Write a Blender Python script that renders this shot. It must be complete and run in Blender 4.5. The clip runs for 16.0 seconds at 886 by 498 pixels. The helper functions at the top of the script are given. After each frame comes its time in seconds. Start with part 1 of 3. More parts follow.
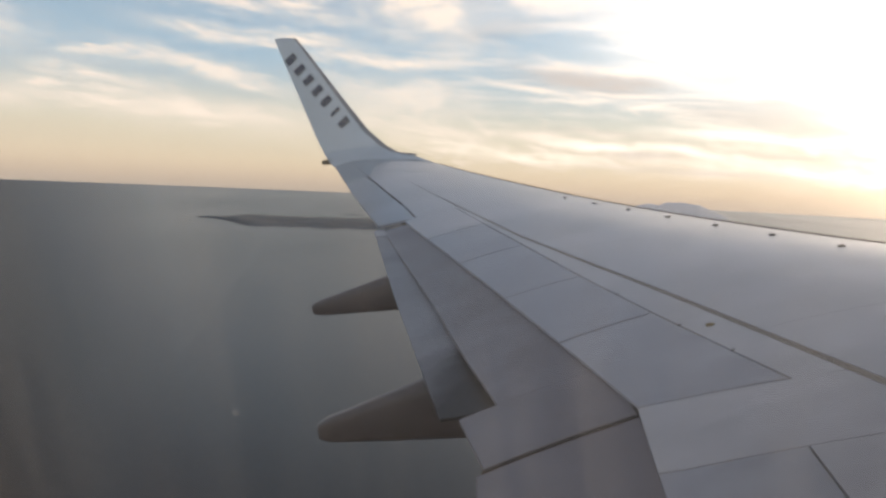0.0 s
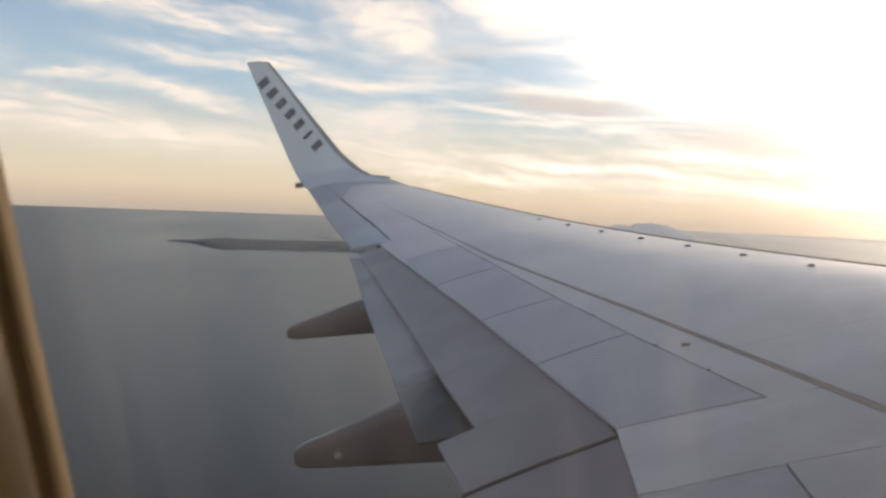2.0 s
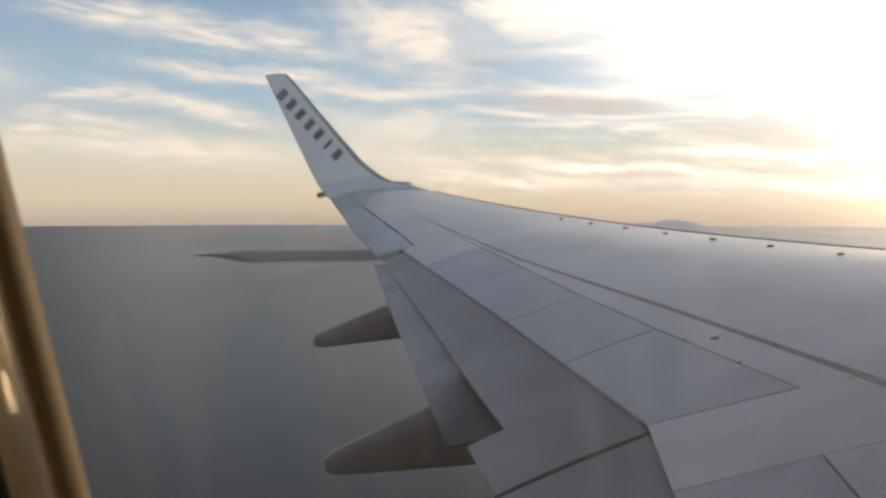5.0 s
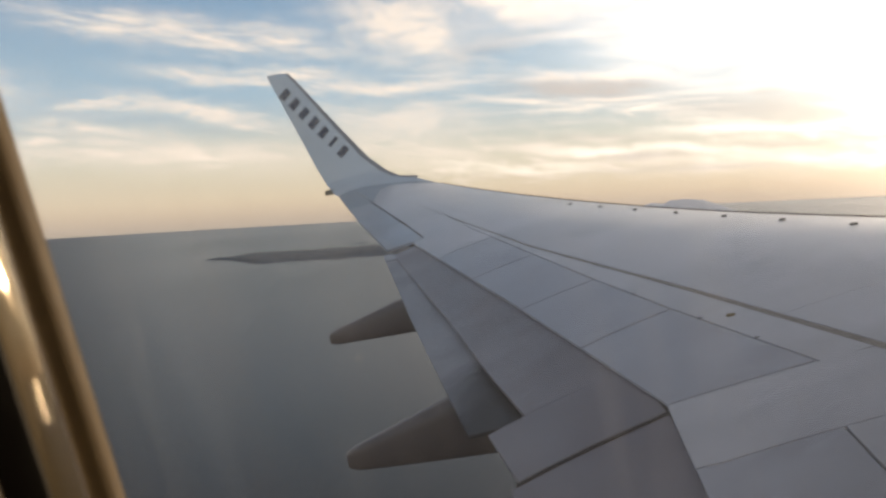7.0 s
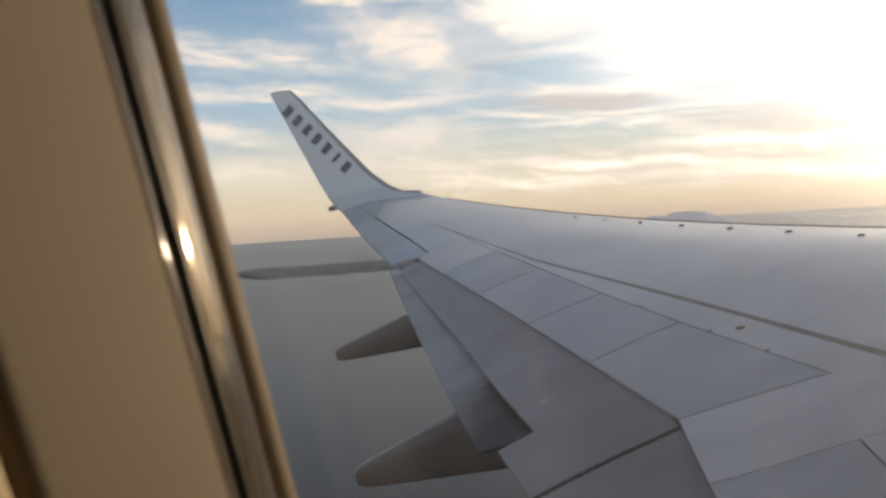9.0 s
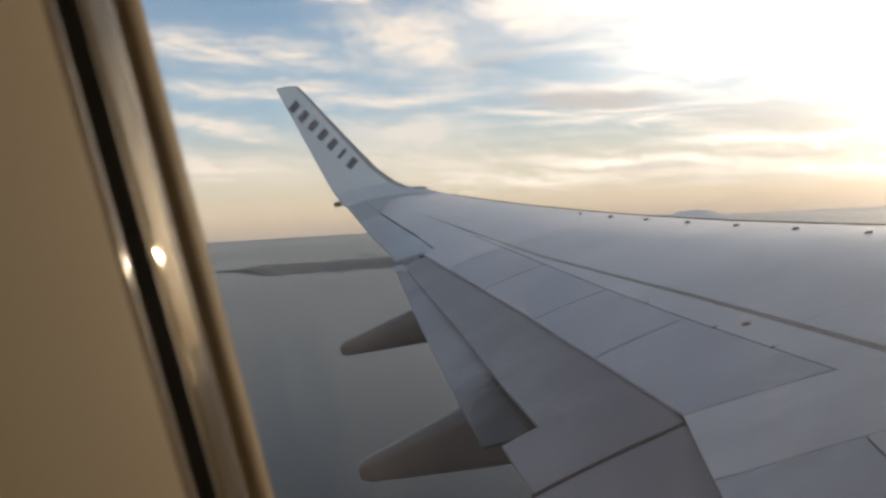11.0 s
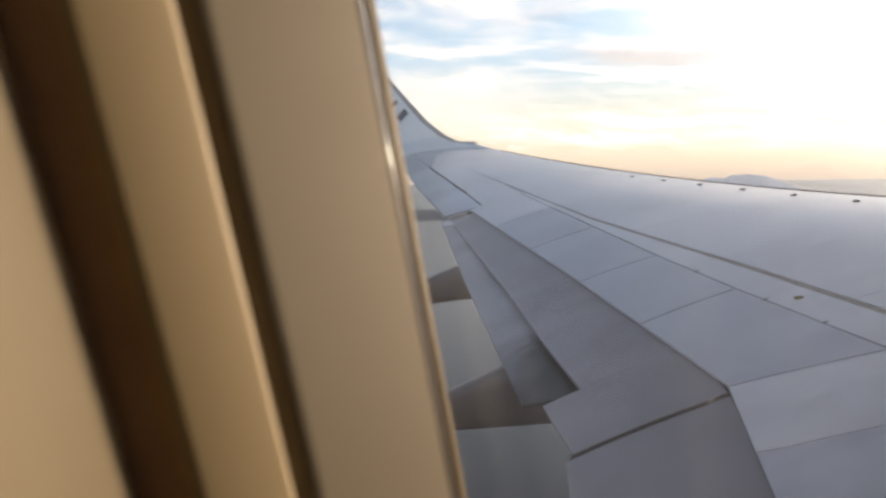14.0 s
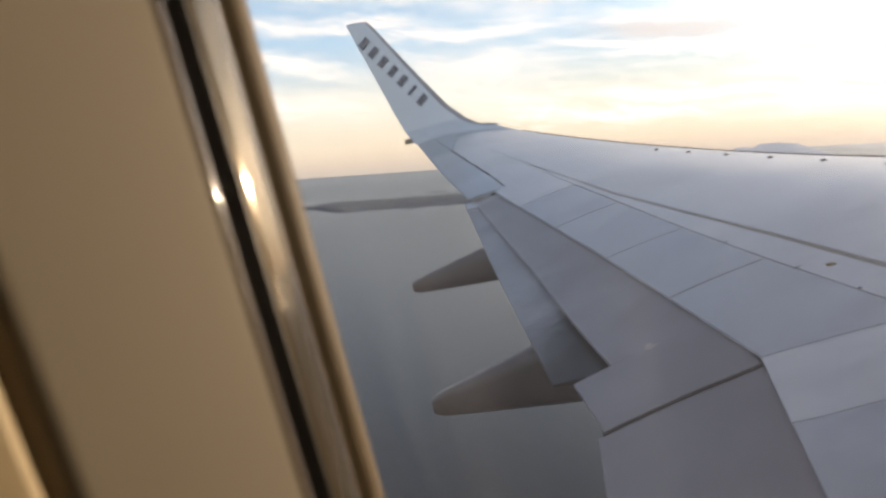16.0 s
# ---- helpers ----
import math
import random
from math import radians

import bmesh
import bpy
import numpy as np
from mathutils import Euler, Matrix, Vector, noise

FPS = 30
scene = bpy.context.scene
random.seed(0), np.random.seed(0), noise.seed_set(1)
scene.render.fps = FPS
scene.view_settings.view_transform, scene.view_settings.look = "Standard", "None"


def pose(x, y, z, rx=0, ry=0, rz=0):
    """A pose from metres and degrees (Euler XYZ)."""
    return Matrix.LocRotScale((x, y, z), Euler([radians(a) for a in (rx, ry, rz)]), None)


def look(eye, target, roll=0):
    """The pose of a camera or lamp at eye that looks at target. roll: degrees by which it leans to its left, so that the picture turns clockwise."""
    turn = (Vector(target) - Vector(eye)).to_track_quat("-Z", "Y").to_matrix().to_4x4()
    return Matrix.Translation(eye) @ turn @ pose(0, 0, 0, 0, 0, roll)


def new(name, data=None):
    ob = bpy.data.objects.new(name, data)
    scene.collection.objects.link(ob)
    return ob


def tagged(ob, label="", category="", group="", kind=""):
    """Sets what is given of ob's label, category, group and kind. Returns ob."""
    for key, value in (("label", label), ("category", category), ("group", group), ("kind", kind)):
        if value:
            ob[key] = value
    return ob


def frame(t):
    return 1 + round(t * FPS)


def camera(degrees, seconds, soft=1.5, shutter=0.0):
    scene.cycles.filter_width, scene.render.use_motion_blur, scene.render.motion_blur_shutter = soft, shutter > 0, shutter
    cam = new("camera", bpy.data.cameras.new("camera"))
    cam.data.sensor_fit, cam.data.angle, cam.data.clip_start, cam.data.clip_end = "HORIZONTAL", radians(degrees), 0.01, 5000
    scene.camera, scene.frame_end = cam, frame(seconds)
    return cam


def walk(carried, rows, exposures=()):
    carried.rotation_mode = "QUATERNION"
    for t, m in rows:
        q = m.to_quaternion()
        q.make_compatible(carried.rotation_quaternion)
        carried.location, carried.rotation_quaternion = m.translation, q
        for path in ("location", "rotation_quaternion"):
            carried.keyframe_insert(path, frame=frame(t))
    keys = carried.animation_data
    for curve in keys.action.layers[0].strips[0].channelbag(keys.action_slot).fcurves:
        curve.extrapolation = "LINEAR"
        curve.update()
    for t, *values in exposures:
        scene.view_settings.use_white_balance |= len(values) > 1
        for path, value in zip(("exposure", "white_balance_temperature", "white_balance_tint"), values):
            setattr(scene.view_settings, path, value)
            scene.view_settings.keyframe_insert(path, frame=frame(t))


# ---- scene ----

# ---- camera and walk ----
cam = camera(59.56, 16.0, soft=2.7)
cam.data.dof.use_dof, cam.data.dof.focus_distance, cam.data.dof.aperture_fstop = True, 15.0, 26.0
walk(cam, [
    (0.0, pose(0.0356, 0.0254, 90.0137, 85.095, -2.597, 2.964)),
    (0.5, pose(0.0341, 0.0260, 90.0190, 85.571, -3.036, 3.046)),
    (1.0, pose(-0.0009, 0.0258, 90.0226, 86.331, -3.913, 3.767)),
    (1.5, pose(-0.0029, 0.0361, 90.0167, 86.127, -2.914, 1.900)),
    (2.0, pose(0.0108, 0.0234, 90.0163, 86.815, -2.303, 0.927)),
    (2.5, pose(0.0077, 0.0267, 90.0115, 87.246, -2.771, -0.025)),
    (3.0, pose(0.0084, 0.0293, 90.0066, 87.368, -2.022, 0.976)),
    (3.5, pose(0.0317, 0.0401, 89.9910, 86.769, 0.393, 2.228)),
    (4.0, pose(0.0164, 0.0317, 89.9981, 87.722, -1.647, 1.934)),
    (6.5, pose(0.0152, 0.0265, 89.9963, 86.174, 3.062, 3.400)),
    (7.0, pose(0.0156, 0.0255, 89.9960, 86.557, 2.985, 3.177)),
    (7.5, pose(0.0103, 0.0289, 89.9950, 86.859, 3.067, 3.326)),
    (8.0, pose(-0.0141, 0.0248, 89.9928, 87.584, 2.289, 5.132)),
    (8.5, pose(-0.0226, 0.0224, 89.9887, 88.476, 2.574, 3.706)),
    (9.0, pose(-0.0185, 0.0258, 90.0030, 87.627, 3.520, 3.306)),
    (11.5, pose(-0.0107, 0.0376, 89.9818, 87.457, 3.197, 3.824)),
    (12.0, pose(0.0139, 0.0129, 89.9881, 87.796, 5.164, 5.057)),
    (12.5, pose(0.0104, 0.0072, 90.0067, 85.243, 6.389, 10.908)),
    (13.0, pose(-0.0229, 0.0076, 90.0070, 84.893, 2.405, 8.585)),
    (13.5, pose(-0.0277, 0.0125, 90.0127, 84.130, 1.999, 8.358)),
    (14.0, pose(-0.0413, 0.0238, 90.0113, 84.188, 1.016, 7.207)),
    (14.5, pose(-0.0251, 0.0386, 89.9933, 83.360, 2.696, 6.519)),
    (15.0, pose(-0.0268, 0.0429, 89.9869, 83.648, 2.591, 5.878)),
    (15.5, pose(-0.0240, 0.0405, 89.9993, 83.181, 3.219, 7.109)),
    (16.0, pose(-0.0219, 0.0431, 90.0006, 83.072, 3.774, 8.931)),
], exposures=[(0.0, 0.50, 7150, 16), (1.0, 0.66, 7150, 16), (1.5, 0.66, 7150, 16), (2.0, 0.54, 7120, 16), (3.0, 0.48, 7120, 16), (4.0, 0.42, 7170, 15), (9.0, 0.45, 7120, 15), (11.5, 0.36, 6930, 14), (12.5, 0.38, 6830, 14), (13.0, 0.78, 6830, 15), (14.5, 0.92, 6860, 16), (16.0, 0.90, 6850, 16)])

# ---- world, sun, exposure ----
SUN_AZ, SUN_EL = 46.0, 5.5
sun_dir = Vector((math.sin(radians(SUN_AZ)) * math.cos(radians(SUN_EL)), math.cos(radians(SUN_AZ)) * math.cos(radians(SUN_EL)), math.sin(radians(SUN_EL))))


class Nodes:
    """Small helper to write node trees in a few lines."""

    def __init__(self, tree):
        self.tree = tree
        tree.nodes.clear()

    def add(self, kind, props=None, **ins):
        n = self.tree.nodes.new(kind)
        for k, v in (props or {}).items():
            setattr(n, k, v)
        for k, v in ins.items():
            sock = n.inputs[int(k[1:])] if k[0] == "i" and k[1:].isdigit() else n.inputs[k.replace("_", " ")]
            self.put(sock, v)
        return n

    def put(self, sock, v):
        if isinstance(v, bpy.types.NodeSocket):
            self.tree.links.new(v, sock)
        elif isinstance(v, bpy.types.Node):
            self.tree.links.new(v.outputs[0], sock)
        elif isinstance(v, (tuple, list)) and len(v) == 3 and sock.type == "RGBA":
            sock.default_value = (*v, 1)
        else:
            sock.default_value = v

    def math(self, op, a, b=0.0, c=0.0, clamp=False):
        return self.add("ShaderNodeMath", {"operation": op, "use_clamp": clamp}, i0=a, i1=b, i2=c)

    def mix(self, f, a, b, blend="MIX"):
        n = self.add("ShaderNodeMix", {"data_type": "RGBA", "blend_type": blend})
        self.put(n.inputs[0], f), self.put(n.inputs[6], a), self.put(n.inputs[7], b)
        return n.outputs[2]

    def noise(self, vec, scale, detail=4.0, rough=0.55, dist=0.0):
        return self.add("ShaderNodeTexNoise", None, Vector=vec, Scale=scale, Detail=detail, Roughness=rough, Distortion=dist)

    def ramp(self, f, lo, hi, a=0.0, b=1.0):
        n = self.add("ShaderNodeMapRange", {"interpolation_type": "SMOOTHSTEP"})
        for i, v in enumerate((f, lo, hi, a, b)):
            self.put(n.inputs[i], v)
        return n.outputs[0]


world = bpy.data.worlds.new("world")
scene.world = world
world.use_nodes = True
w = Nodes(world.node_tree)
sky = w.add("ShaderNodeTexSky", {"sky_type": "NISHITA", "sun_disc": False, "sun_elevation": radians(SUN_EL), "sun_rotation": radians(SUN_AZ), "altitude": 1000.0, "air_density": 1.0, "dust_density": 0.25, "ozone_density": 1.0})
way = w.add("ShaderNodeTexCoord").outputs["Generated"]
sep = w.add("ShaderNodeSeparateXYZ", None, i0=way)
rise = w.math("ADD", w.math("MAXIMUM", sep.outputs[2], 0.0), 0.10)
flat = w.add("ShaderNodeCombineXYZ", None, X=w.math("DIVIDE", sep.outputs[0], rise), Y=w.math("DIVIDE", sep.outputs[1], rise))
turned = w.add("ShaderNodeMapping", None, Vector=flat.outputs[0], Rotation=(0, 0, radians(14)), Scale=(0.42, 1.35, 1.0))
fine = w.noise(turned.outputs[0], 2.6, 8.0, 0.58, 0.5)
# the brightest haze lies between the sun and the thin cloud beside it
glow_dir = Vector((math.sin(radians(37)) * 0.99, math.cos(radians(37)) * 0.99, 0.12)).normalized()
near_sun = w.math("MAXIMUM", w.add("ShaderNodeVectorMath", {"operation": "DOT_PRODUCT"}, i0=way, i1=tuple(glow_dir)).outputs["Value"], 0.0)
# bearing and height of each direction, in degrees, and a warp that frays the cloud bands
bearing = w.math("DEGREES", w.math("ARCTAN2", sep.outputs[0], sep.outputs[1]))
height = w.math("DEGREES", w.math("ARCSINE", sep.outputs[2]))
chart = w.add("ShaderNodeCombineXYZ", None, X=w.math("MULTIPLY", bearing, 0.10), Y=w.math("MULTIPLY", height, 0.32))
bend = w.add("ShaderNodeSeparateXYZ", None, i0=w.noise(chart.outputs[0], 1.0, 9.0, 0.60, 0.5).outputs[1])
streaks = w.add("ShaderNodeCombineXYZ", None, X=w.math("MULTIPLY_ADD", bearing, 0.055, w.math("MULTIPLY", height, 0.06)), Y=w.math("MULTIPLY_ADD", height, 0.30, w.math("MULTIPLY", bearing, 0.03)))
wisp = w.noise(streaks.outputs[0], 2.8, 14.0, 0.72, 1.0)
# fine fraying of the cloud edges
fringe = w.add("ShaderNodeCombineXYZ", None, X=w.math("MULTIPLY", bearing, 0.42), Y=w.math("MULTIPLY_ADD", height, 1.05, w.math("MULTIPLY", bearing, 0.10)))
fray = w.add("ShaderNodeSeparateXYZ", None, i0=w.noise(fringe.outputs[0], 1.0, 8.0, 0.66, 0.6).outputs[1])
bearing_frayed = w.math("ADD", bearing, w.math("MULTIPLY_ADD", fray.outputs[0], 3.0, -1.5))
height_frayed = w.math("ADD", height, w.math("MULTIPLY_ADD", fray.outputs[1], 1.3, -0.65))
b2 = w.math("ADD", bearing_frayed, w.math("MULTIPLY_ADD", bend.outputs[0], 6.0, -3.0))
h2 = w.math("ADD", height_frayed, w.math("MULTIPLY_ADD", bend.outputs[1], 2.6, -1.3))
texture = w.ramp(wisp, 0.36, 0.62, 0.45, 1.3)
soft_texture = w.ramp(wisp, 0.30, 0.60, 0.55, 1.2)

thread = w.noise(streaks.outputs[0], 10.0, 10.0, 0.7, 1.2)
texture = w.math("MULTIPLY", texture, w.ramp(thread, 0.38, 0.62, 0.74, 1.2))

even = w.add("ShaderNodeCombineXYZ", None, X=w.math("MULTIPLY", bearing, 0.13), Y=w.math("MULTIPLY_ADD", height, 0.30, w.math("MULTIPLY", bearing, 0.02)))
puffs = w.ramp(w.noise(even.outputs[0], 1.5, 14.0, 0.68, 0.5), 0.38, 0.60, 0.45, 1.2)
b3 = w.math("ADD", w.math("MULTIPLY_ADD", fray.outputs[0], 1.4, -0.7), w.math("ADD", bearing, w.math("MULTIPLY_ADD", bend.outputs[0], 1.6, -0.8)))
h3 = w.math("ADD", w.math("MULTIPLY_ADD", fray.outputs[1], 0.5, -0.25), w.math("ADD", height, w.math("MULTIPLY_ADD", bend.outputs[1], 0.7, -0.35)))


def band(az, el, wide, tall, slope, strength, crisp=False):
    """A streak of high cloud round a bearing and a height."""
    da = w.math("SUBTRACT", b3 if crisp else b2, az)
    de = w.math("SUBTRACT", h3 if crisp else h2, w.math("MULTIPLY_ADD", da, slope, el))
    q = w.math("ADD", w.math("POWER", w.math("ABSOLUTE", w.math("DIVIDE", da, wide)), 3.0), w.math("POWER", w.math("ABSOLUTE", w.math("DIVIDE", de, tall)), 2.0))
    return w.math("MULTIPLY", w.math("EXPONENT", w.math("MULTIPLY", q, -1.0)), strength)


def join(bands, grain=None, crisp=False):
    total = None
    for b in bands:
        f = band(*b, crisp)
        total = f if total is None else w.math("MAXIMUM", total, f)
    return w.math("MULTIPLY", total, grain or texture)


white = join([(-20.1, 12.5, 10.5, 1.0, -0.094, 0.9), (-16.8, 9.8, 6.9, 0.55, -0.044, 0.85), (-26.5, 8.0, 3.1, 0.45, 0.11, 0.9), (-19.9, 7.2, 5.7, 0.6, -0.235, 1.0), (-26.7, 6.1, 5.4, 0.6, -0.15, 0.75),
              (-21.8, 4.3, 10.0, 1.0, -0.07, 0.8), (-29.7, 5.4, 1.8, 0.35, 0.0, 0.9), (-7.4, 8.5, 5.6, 0.55, -0.085, 0.85), (-6.3, 6.4, 6.0, 0.85, -0.1, 0.8),
              (-5.0, 3.8, 5.4, 1.0, -0.08, 0.8), (7.2, 3.2, 6.5, 0.55, -0.1, 0.9), (17.2, 2.1, 7.6, 0.95, -0.045, 0.8),
              (16.2, 4.9, 3.3, 0.5, -0.18, 0.8), (7.6, 8.6, 6.7, 0.6, -0.075, 0.9), (6.4, 6.4, 3.6, 0.3, 0.0, 0.9), (-38.0, 9.0, 7.0, 1.2, -0.1, 0.8), (-36.0, 4.5, 8.0, 0.8, 0.0, 0.7)])
heaped = join([(-4.2, 12.4, 6.6, 2.5, -0.20, 0.92), (-9.1, 16.1, 3.2, 0.85, -0.05, 1.2), (3.6, 14.2, 5.1, 2.3, 0.0, 1.0), (-7.5, 5.6, 5.0, 1.5, -0.05, 0.7)], puffs)
ripple = w.add("ShaderNodeCombineXYZ", None, X=w.math("MULTIPLY_ADD", bearing, 0.22, w.math("MULTIPLY", height, 0.10)), Y=w.math("MULTIPLY_ADD", height, 0.95, w.math("MULTIPLY", bearing, 0.10)))
ripple = w.ramp(w.noise(ripple.outputs[0], 1.6, 9.0, 0.66, 0.8), 0.46, 0.62)
ripple = w.math("MULTIPLY", ripple, w.math("MULTIPLY", w.ramp(height, 0.6, 2.0), w.ramp(height, 4.2, 6.5, 1.0, 0.0)))
ripple = w.math("MULTIPLY", ripple, w.ramp(bearing, -14.0, 0.0, 0.0, 0.75))
sharp = join([(3.0, 7.0, 4.3, 0.22, -0.13, 1.0), (11.2, 5.95, 1.6, 0.13, 0.19, 1.2), (10.2, 5.52, 0.5, 0.10, -0.4, 1.1), (9.5, 6.75, 3.6, 0.16, -0.02, 0.9), (-15.6, 9.1, 0.9, 0.10, 0.0, 0.9), (-23.0, 7.75, 2.6, 0.2, 0.12, 0.8), (16.5, 4.2, 2.2, 0.16, -0.1, 0.9)], soft_texture, True)
white = w.math("MAXIMUM", w.math("MAXIMUM", white, ripple), w.math("MAXIMUM", heaped, sharp))
blaze = join([(21.5, 10.6, 13.5, 3.4, -0.12, 1.15), (17.0, 15.5, 13.0, 3.4, 0.0, 1.05), (32.0, 7.0, 9.0, 3.0, -0.1, 1.2), (21.0, 3.7, 8.0, 0.4, -0.06, 0.7), (12.0, 2.9, 6.0, 0.3, -0.05, 0.6), (25.0, 1.6, 7.0, 0.35, 0.0, 0.6), (3.0, 2.2, 6.0, 0.3, -0.05, 0.4)], soft_texture)
grey = join([(7.6, 7.6, 5.2, 0.68, -0.07, 1.1), (19.6, 5.2, 6.4, 1.0, -0.14, 0.6), (11.8, 2.6, 2.8, 0.3, 0.0, 0.7), (15.0, 1.5, 8.0, 0.22, -0.03, 0.45), (23.0, 2.7, 6.0, 0.25, -0.04, 0.5), (9.0, 4.0, 5.0, 0.2, -0.06, 0.35), (19.7, 6.4, 1.5, 0.3, 0.0, 0.6), (0.5, 10.9, 3.0, 0.6, 0.15, 0.35), (2.0, 8.5, 1.3, 0.45, 0.06, 0.4)], soft_texture, True)
gaps = join([(3.3, 10.2, 5.1, 0.95, -0.06, 0.9), (6.3, 4.8, 7.2, 0.9, -0.067, 0.8), (-17.6, 5.8, 2.4, 0.45, -0.25, 0.6)])
veil = w.math("MULTIPLY", w.ramp(fine, 0.46, 0.66), w.math("MULTIPLY", w.ramp(sep.outputs[2], 0.03, 0.12), w.ramp(w.math("ABSOLUTE", w.math("ADD", bearing, 27.0)), 10.0, 22.0, 0.25, 1.0)))
halo = w.math("POWER", near_sun, 12.0)
core = w.math("POWER", near_sun, 90.0)
halo = w.math("MULTIPLY", halo, w.ramp(height, 0.5, 12.0, 0.25, 1.0))
cover = w.math("MAXIMUM", white, w.math("MULTIPLY", veil, 0.6), 0.0, True)
cover = w.math("MULTIPLY", cover, w.math("SUBTRACT", 1.0, gaps, 0.0, True))
clear = w.mix(1.0, sky.outputs[0], (0.112, 0.115, 0.120), "MULTIPLY")
# thin haze: warm at the horizon, pale above it, blue higher up
haze = w.mix(w.ramp(height, -1.0, 4.5), (0.62, 0.53, 0.42), (0.60, 0.59, 0.50))
haze = w.mix(w.ramp(height, -1.6, 1.2), (0.38, 0.355, 0.34), haze)
haze = w.mix(w.ramp(height, 2.5, 9.0), haze, (0.30, 0.47, 0.62))
haze = w.mix(w.ramp(height, 8.0, 20.0), haze, (0.12, 0.30, 0.56))
thick = w.ramp(height, 2.0, 40.0, 0.88, 0.05)
clear = w.mix(thick, clear, haze)
lit = w.mix(halo, (0.86, 0.79, 0.70), (2.0, 1.80, 1.56))
seen = w.mix(w.math("MULTIPLY", cover, 0.92), clear, lit)
glow = w.mix(1.0, seen, w.mix(halo, (0.0, 0.0, 0.0), (0.36, 0.355, 0.345)), "ADD")
glow = w.mix(w.math("MULTIPLY", blaze, 0.85, 0.0, True), glow, (1.45, 1.38, 1.26))
glow = w.mix(w.math("MULTIPLY", grey, 0.75, 0.0, True), glow, w.mix(halo, (0.50, 0.47, 0.45), (0.92, 0.83, 0.73)))
glow = w.mix(1.0, glow, w.mix(core, (0.0, 0.0, 0.0), (1.6, 1.42, 1.15)), "ADD")
bg = w.add("ShaderNodeBackground", None, Color=glow, Strength=1.0)
w.add("ShaderNodeOutputWorld", None, Surface=bg)

sun = new("sun", bpy.data.lights.new("sun", "SUN"))
sun.data.energy, sun.data.angle, sun.data.color = 2.5, radians(0.7), (1.0, 0.82, 0.58)
sun.matrix_world = look((0, 0, 200), Vector((0, 0, 200)) - sun_dir)


# ---- materials ----
def material(name, base, rough=0.5, metal=0.0, vary=0.12, scale=3.0, stain=0.0, bump=0.0, bump_scale=60.0, bump_dist=0.002, coat=0.0, coat_rough=0.15, stretch=(1, 1, 1), stain_color=(0.2, 0.16, 0.12), grime_shade=(), patchy=0.0):
    m = bpy.data.materials.new(name)
    m.use_nodes = True
    n = Nodes(m.node_tree)
    co = n.add("ShaderNodeMapping", None, Vector=n.add("ShaderNodeTexCoord").outputs["Object"], Scale=stretch).outputs[0]
    a, b = n.noise(co, scale, 6.0, 0.6), n.noise(co, scale * 11, 5.0, 0.65)
    both = n.math("ADD", n.math("MULTIPLY", a, 0.6), n.math("MULTIPLY", b, 0.4))
    dark = tuple(c * (1 - vary) for c in base)
    light = tuple(min(1.0, c * (1 + vary)) for c in base)
    col = n.mix(n.ramp(both, 0.3, 0.7), dark, light)
    if stain:
        spot = n.ramp(n.noise(co, scale * 2.3, 7.0, 0.7, 0.8), 0.55, 0.75, 0.0, stain)
        col = n.mix(spot, col, stain_color)
    # dirt and painted-in shade along lines of the wing: slope and start of the line, how far it reaches, strength
    for ax, ay, start, reach, strength, tint in grime_shade:
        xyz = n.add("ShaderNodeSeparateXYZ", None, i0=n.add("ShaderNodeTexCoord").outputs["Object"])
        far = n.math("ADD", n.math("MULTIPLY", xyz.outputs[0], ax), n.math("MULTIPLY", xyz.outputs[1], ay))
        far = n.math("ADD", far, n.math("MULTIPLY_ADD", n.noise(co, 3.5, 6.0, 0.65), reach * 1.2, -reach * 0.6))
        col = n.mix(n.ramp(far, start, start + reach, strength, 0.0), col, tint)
    p = n.add("ShaderNodeBsdfPrincipled", None, Base_Color=col, Metallic=metal, Roughness=n.math("ADD", n.ramp(b, 0.2, 0.8, max(0.02, rough - 0.04), min(1.0, rough + 0.04)), n.ramp(n.noise(co, scale * 4.0, 5.0, 0.6, 0.6), 0.38, 0.62, -patchy, patchy)))
    p.inputs["Coat Weight"].default_value = coat
    p.inputs["Coat Roughness"].default_value = coat_rough
    if bump:
        bm_ = n.add("ShaderNodeBump", None, Strength=bump, Distance=bump_dist, Height=n.noise(co, bump_scale, 3.0))
        n.put(p.inputs["Normal"], bm_.outputs[0])
    n.add("ShaderNodeOutputMaterial", None, Surface=p)
    return m


def matte(m, level):
    """Lowers the gloss of a material."""
    [q for q in m.node_tree.nodes if q.type == "BSDF_PRINCIPLED"][0].inputs["Specular IOR Level"].default_value = level
    return m


# wing skins and spoilers darken towards the root: dimmer reflection painted into the colour
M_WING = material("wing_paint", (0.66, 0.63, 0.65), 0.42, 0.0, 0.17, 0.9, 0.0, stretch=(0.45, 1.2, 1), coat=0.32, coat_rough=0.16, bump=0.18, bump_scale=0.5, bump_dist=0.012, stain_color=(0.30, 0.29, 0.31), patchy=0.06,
                  grime_shade=[(0.0, 1.0, 2.2, 2.2, 0.55, (0.33, 0.315, 0.335))])
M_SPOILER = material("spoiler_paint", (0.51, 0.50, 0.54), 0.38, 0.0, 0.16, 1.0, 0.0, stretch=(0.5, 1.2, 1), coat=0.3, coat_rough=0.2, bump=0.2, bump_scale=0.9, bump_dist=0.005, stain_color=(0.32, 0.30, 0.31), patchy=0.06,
                     grime_shade=[(0.0, 1.0, 2.2, 2.0, 0.5, (0.26, 0.245, 0.265))])
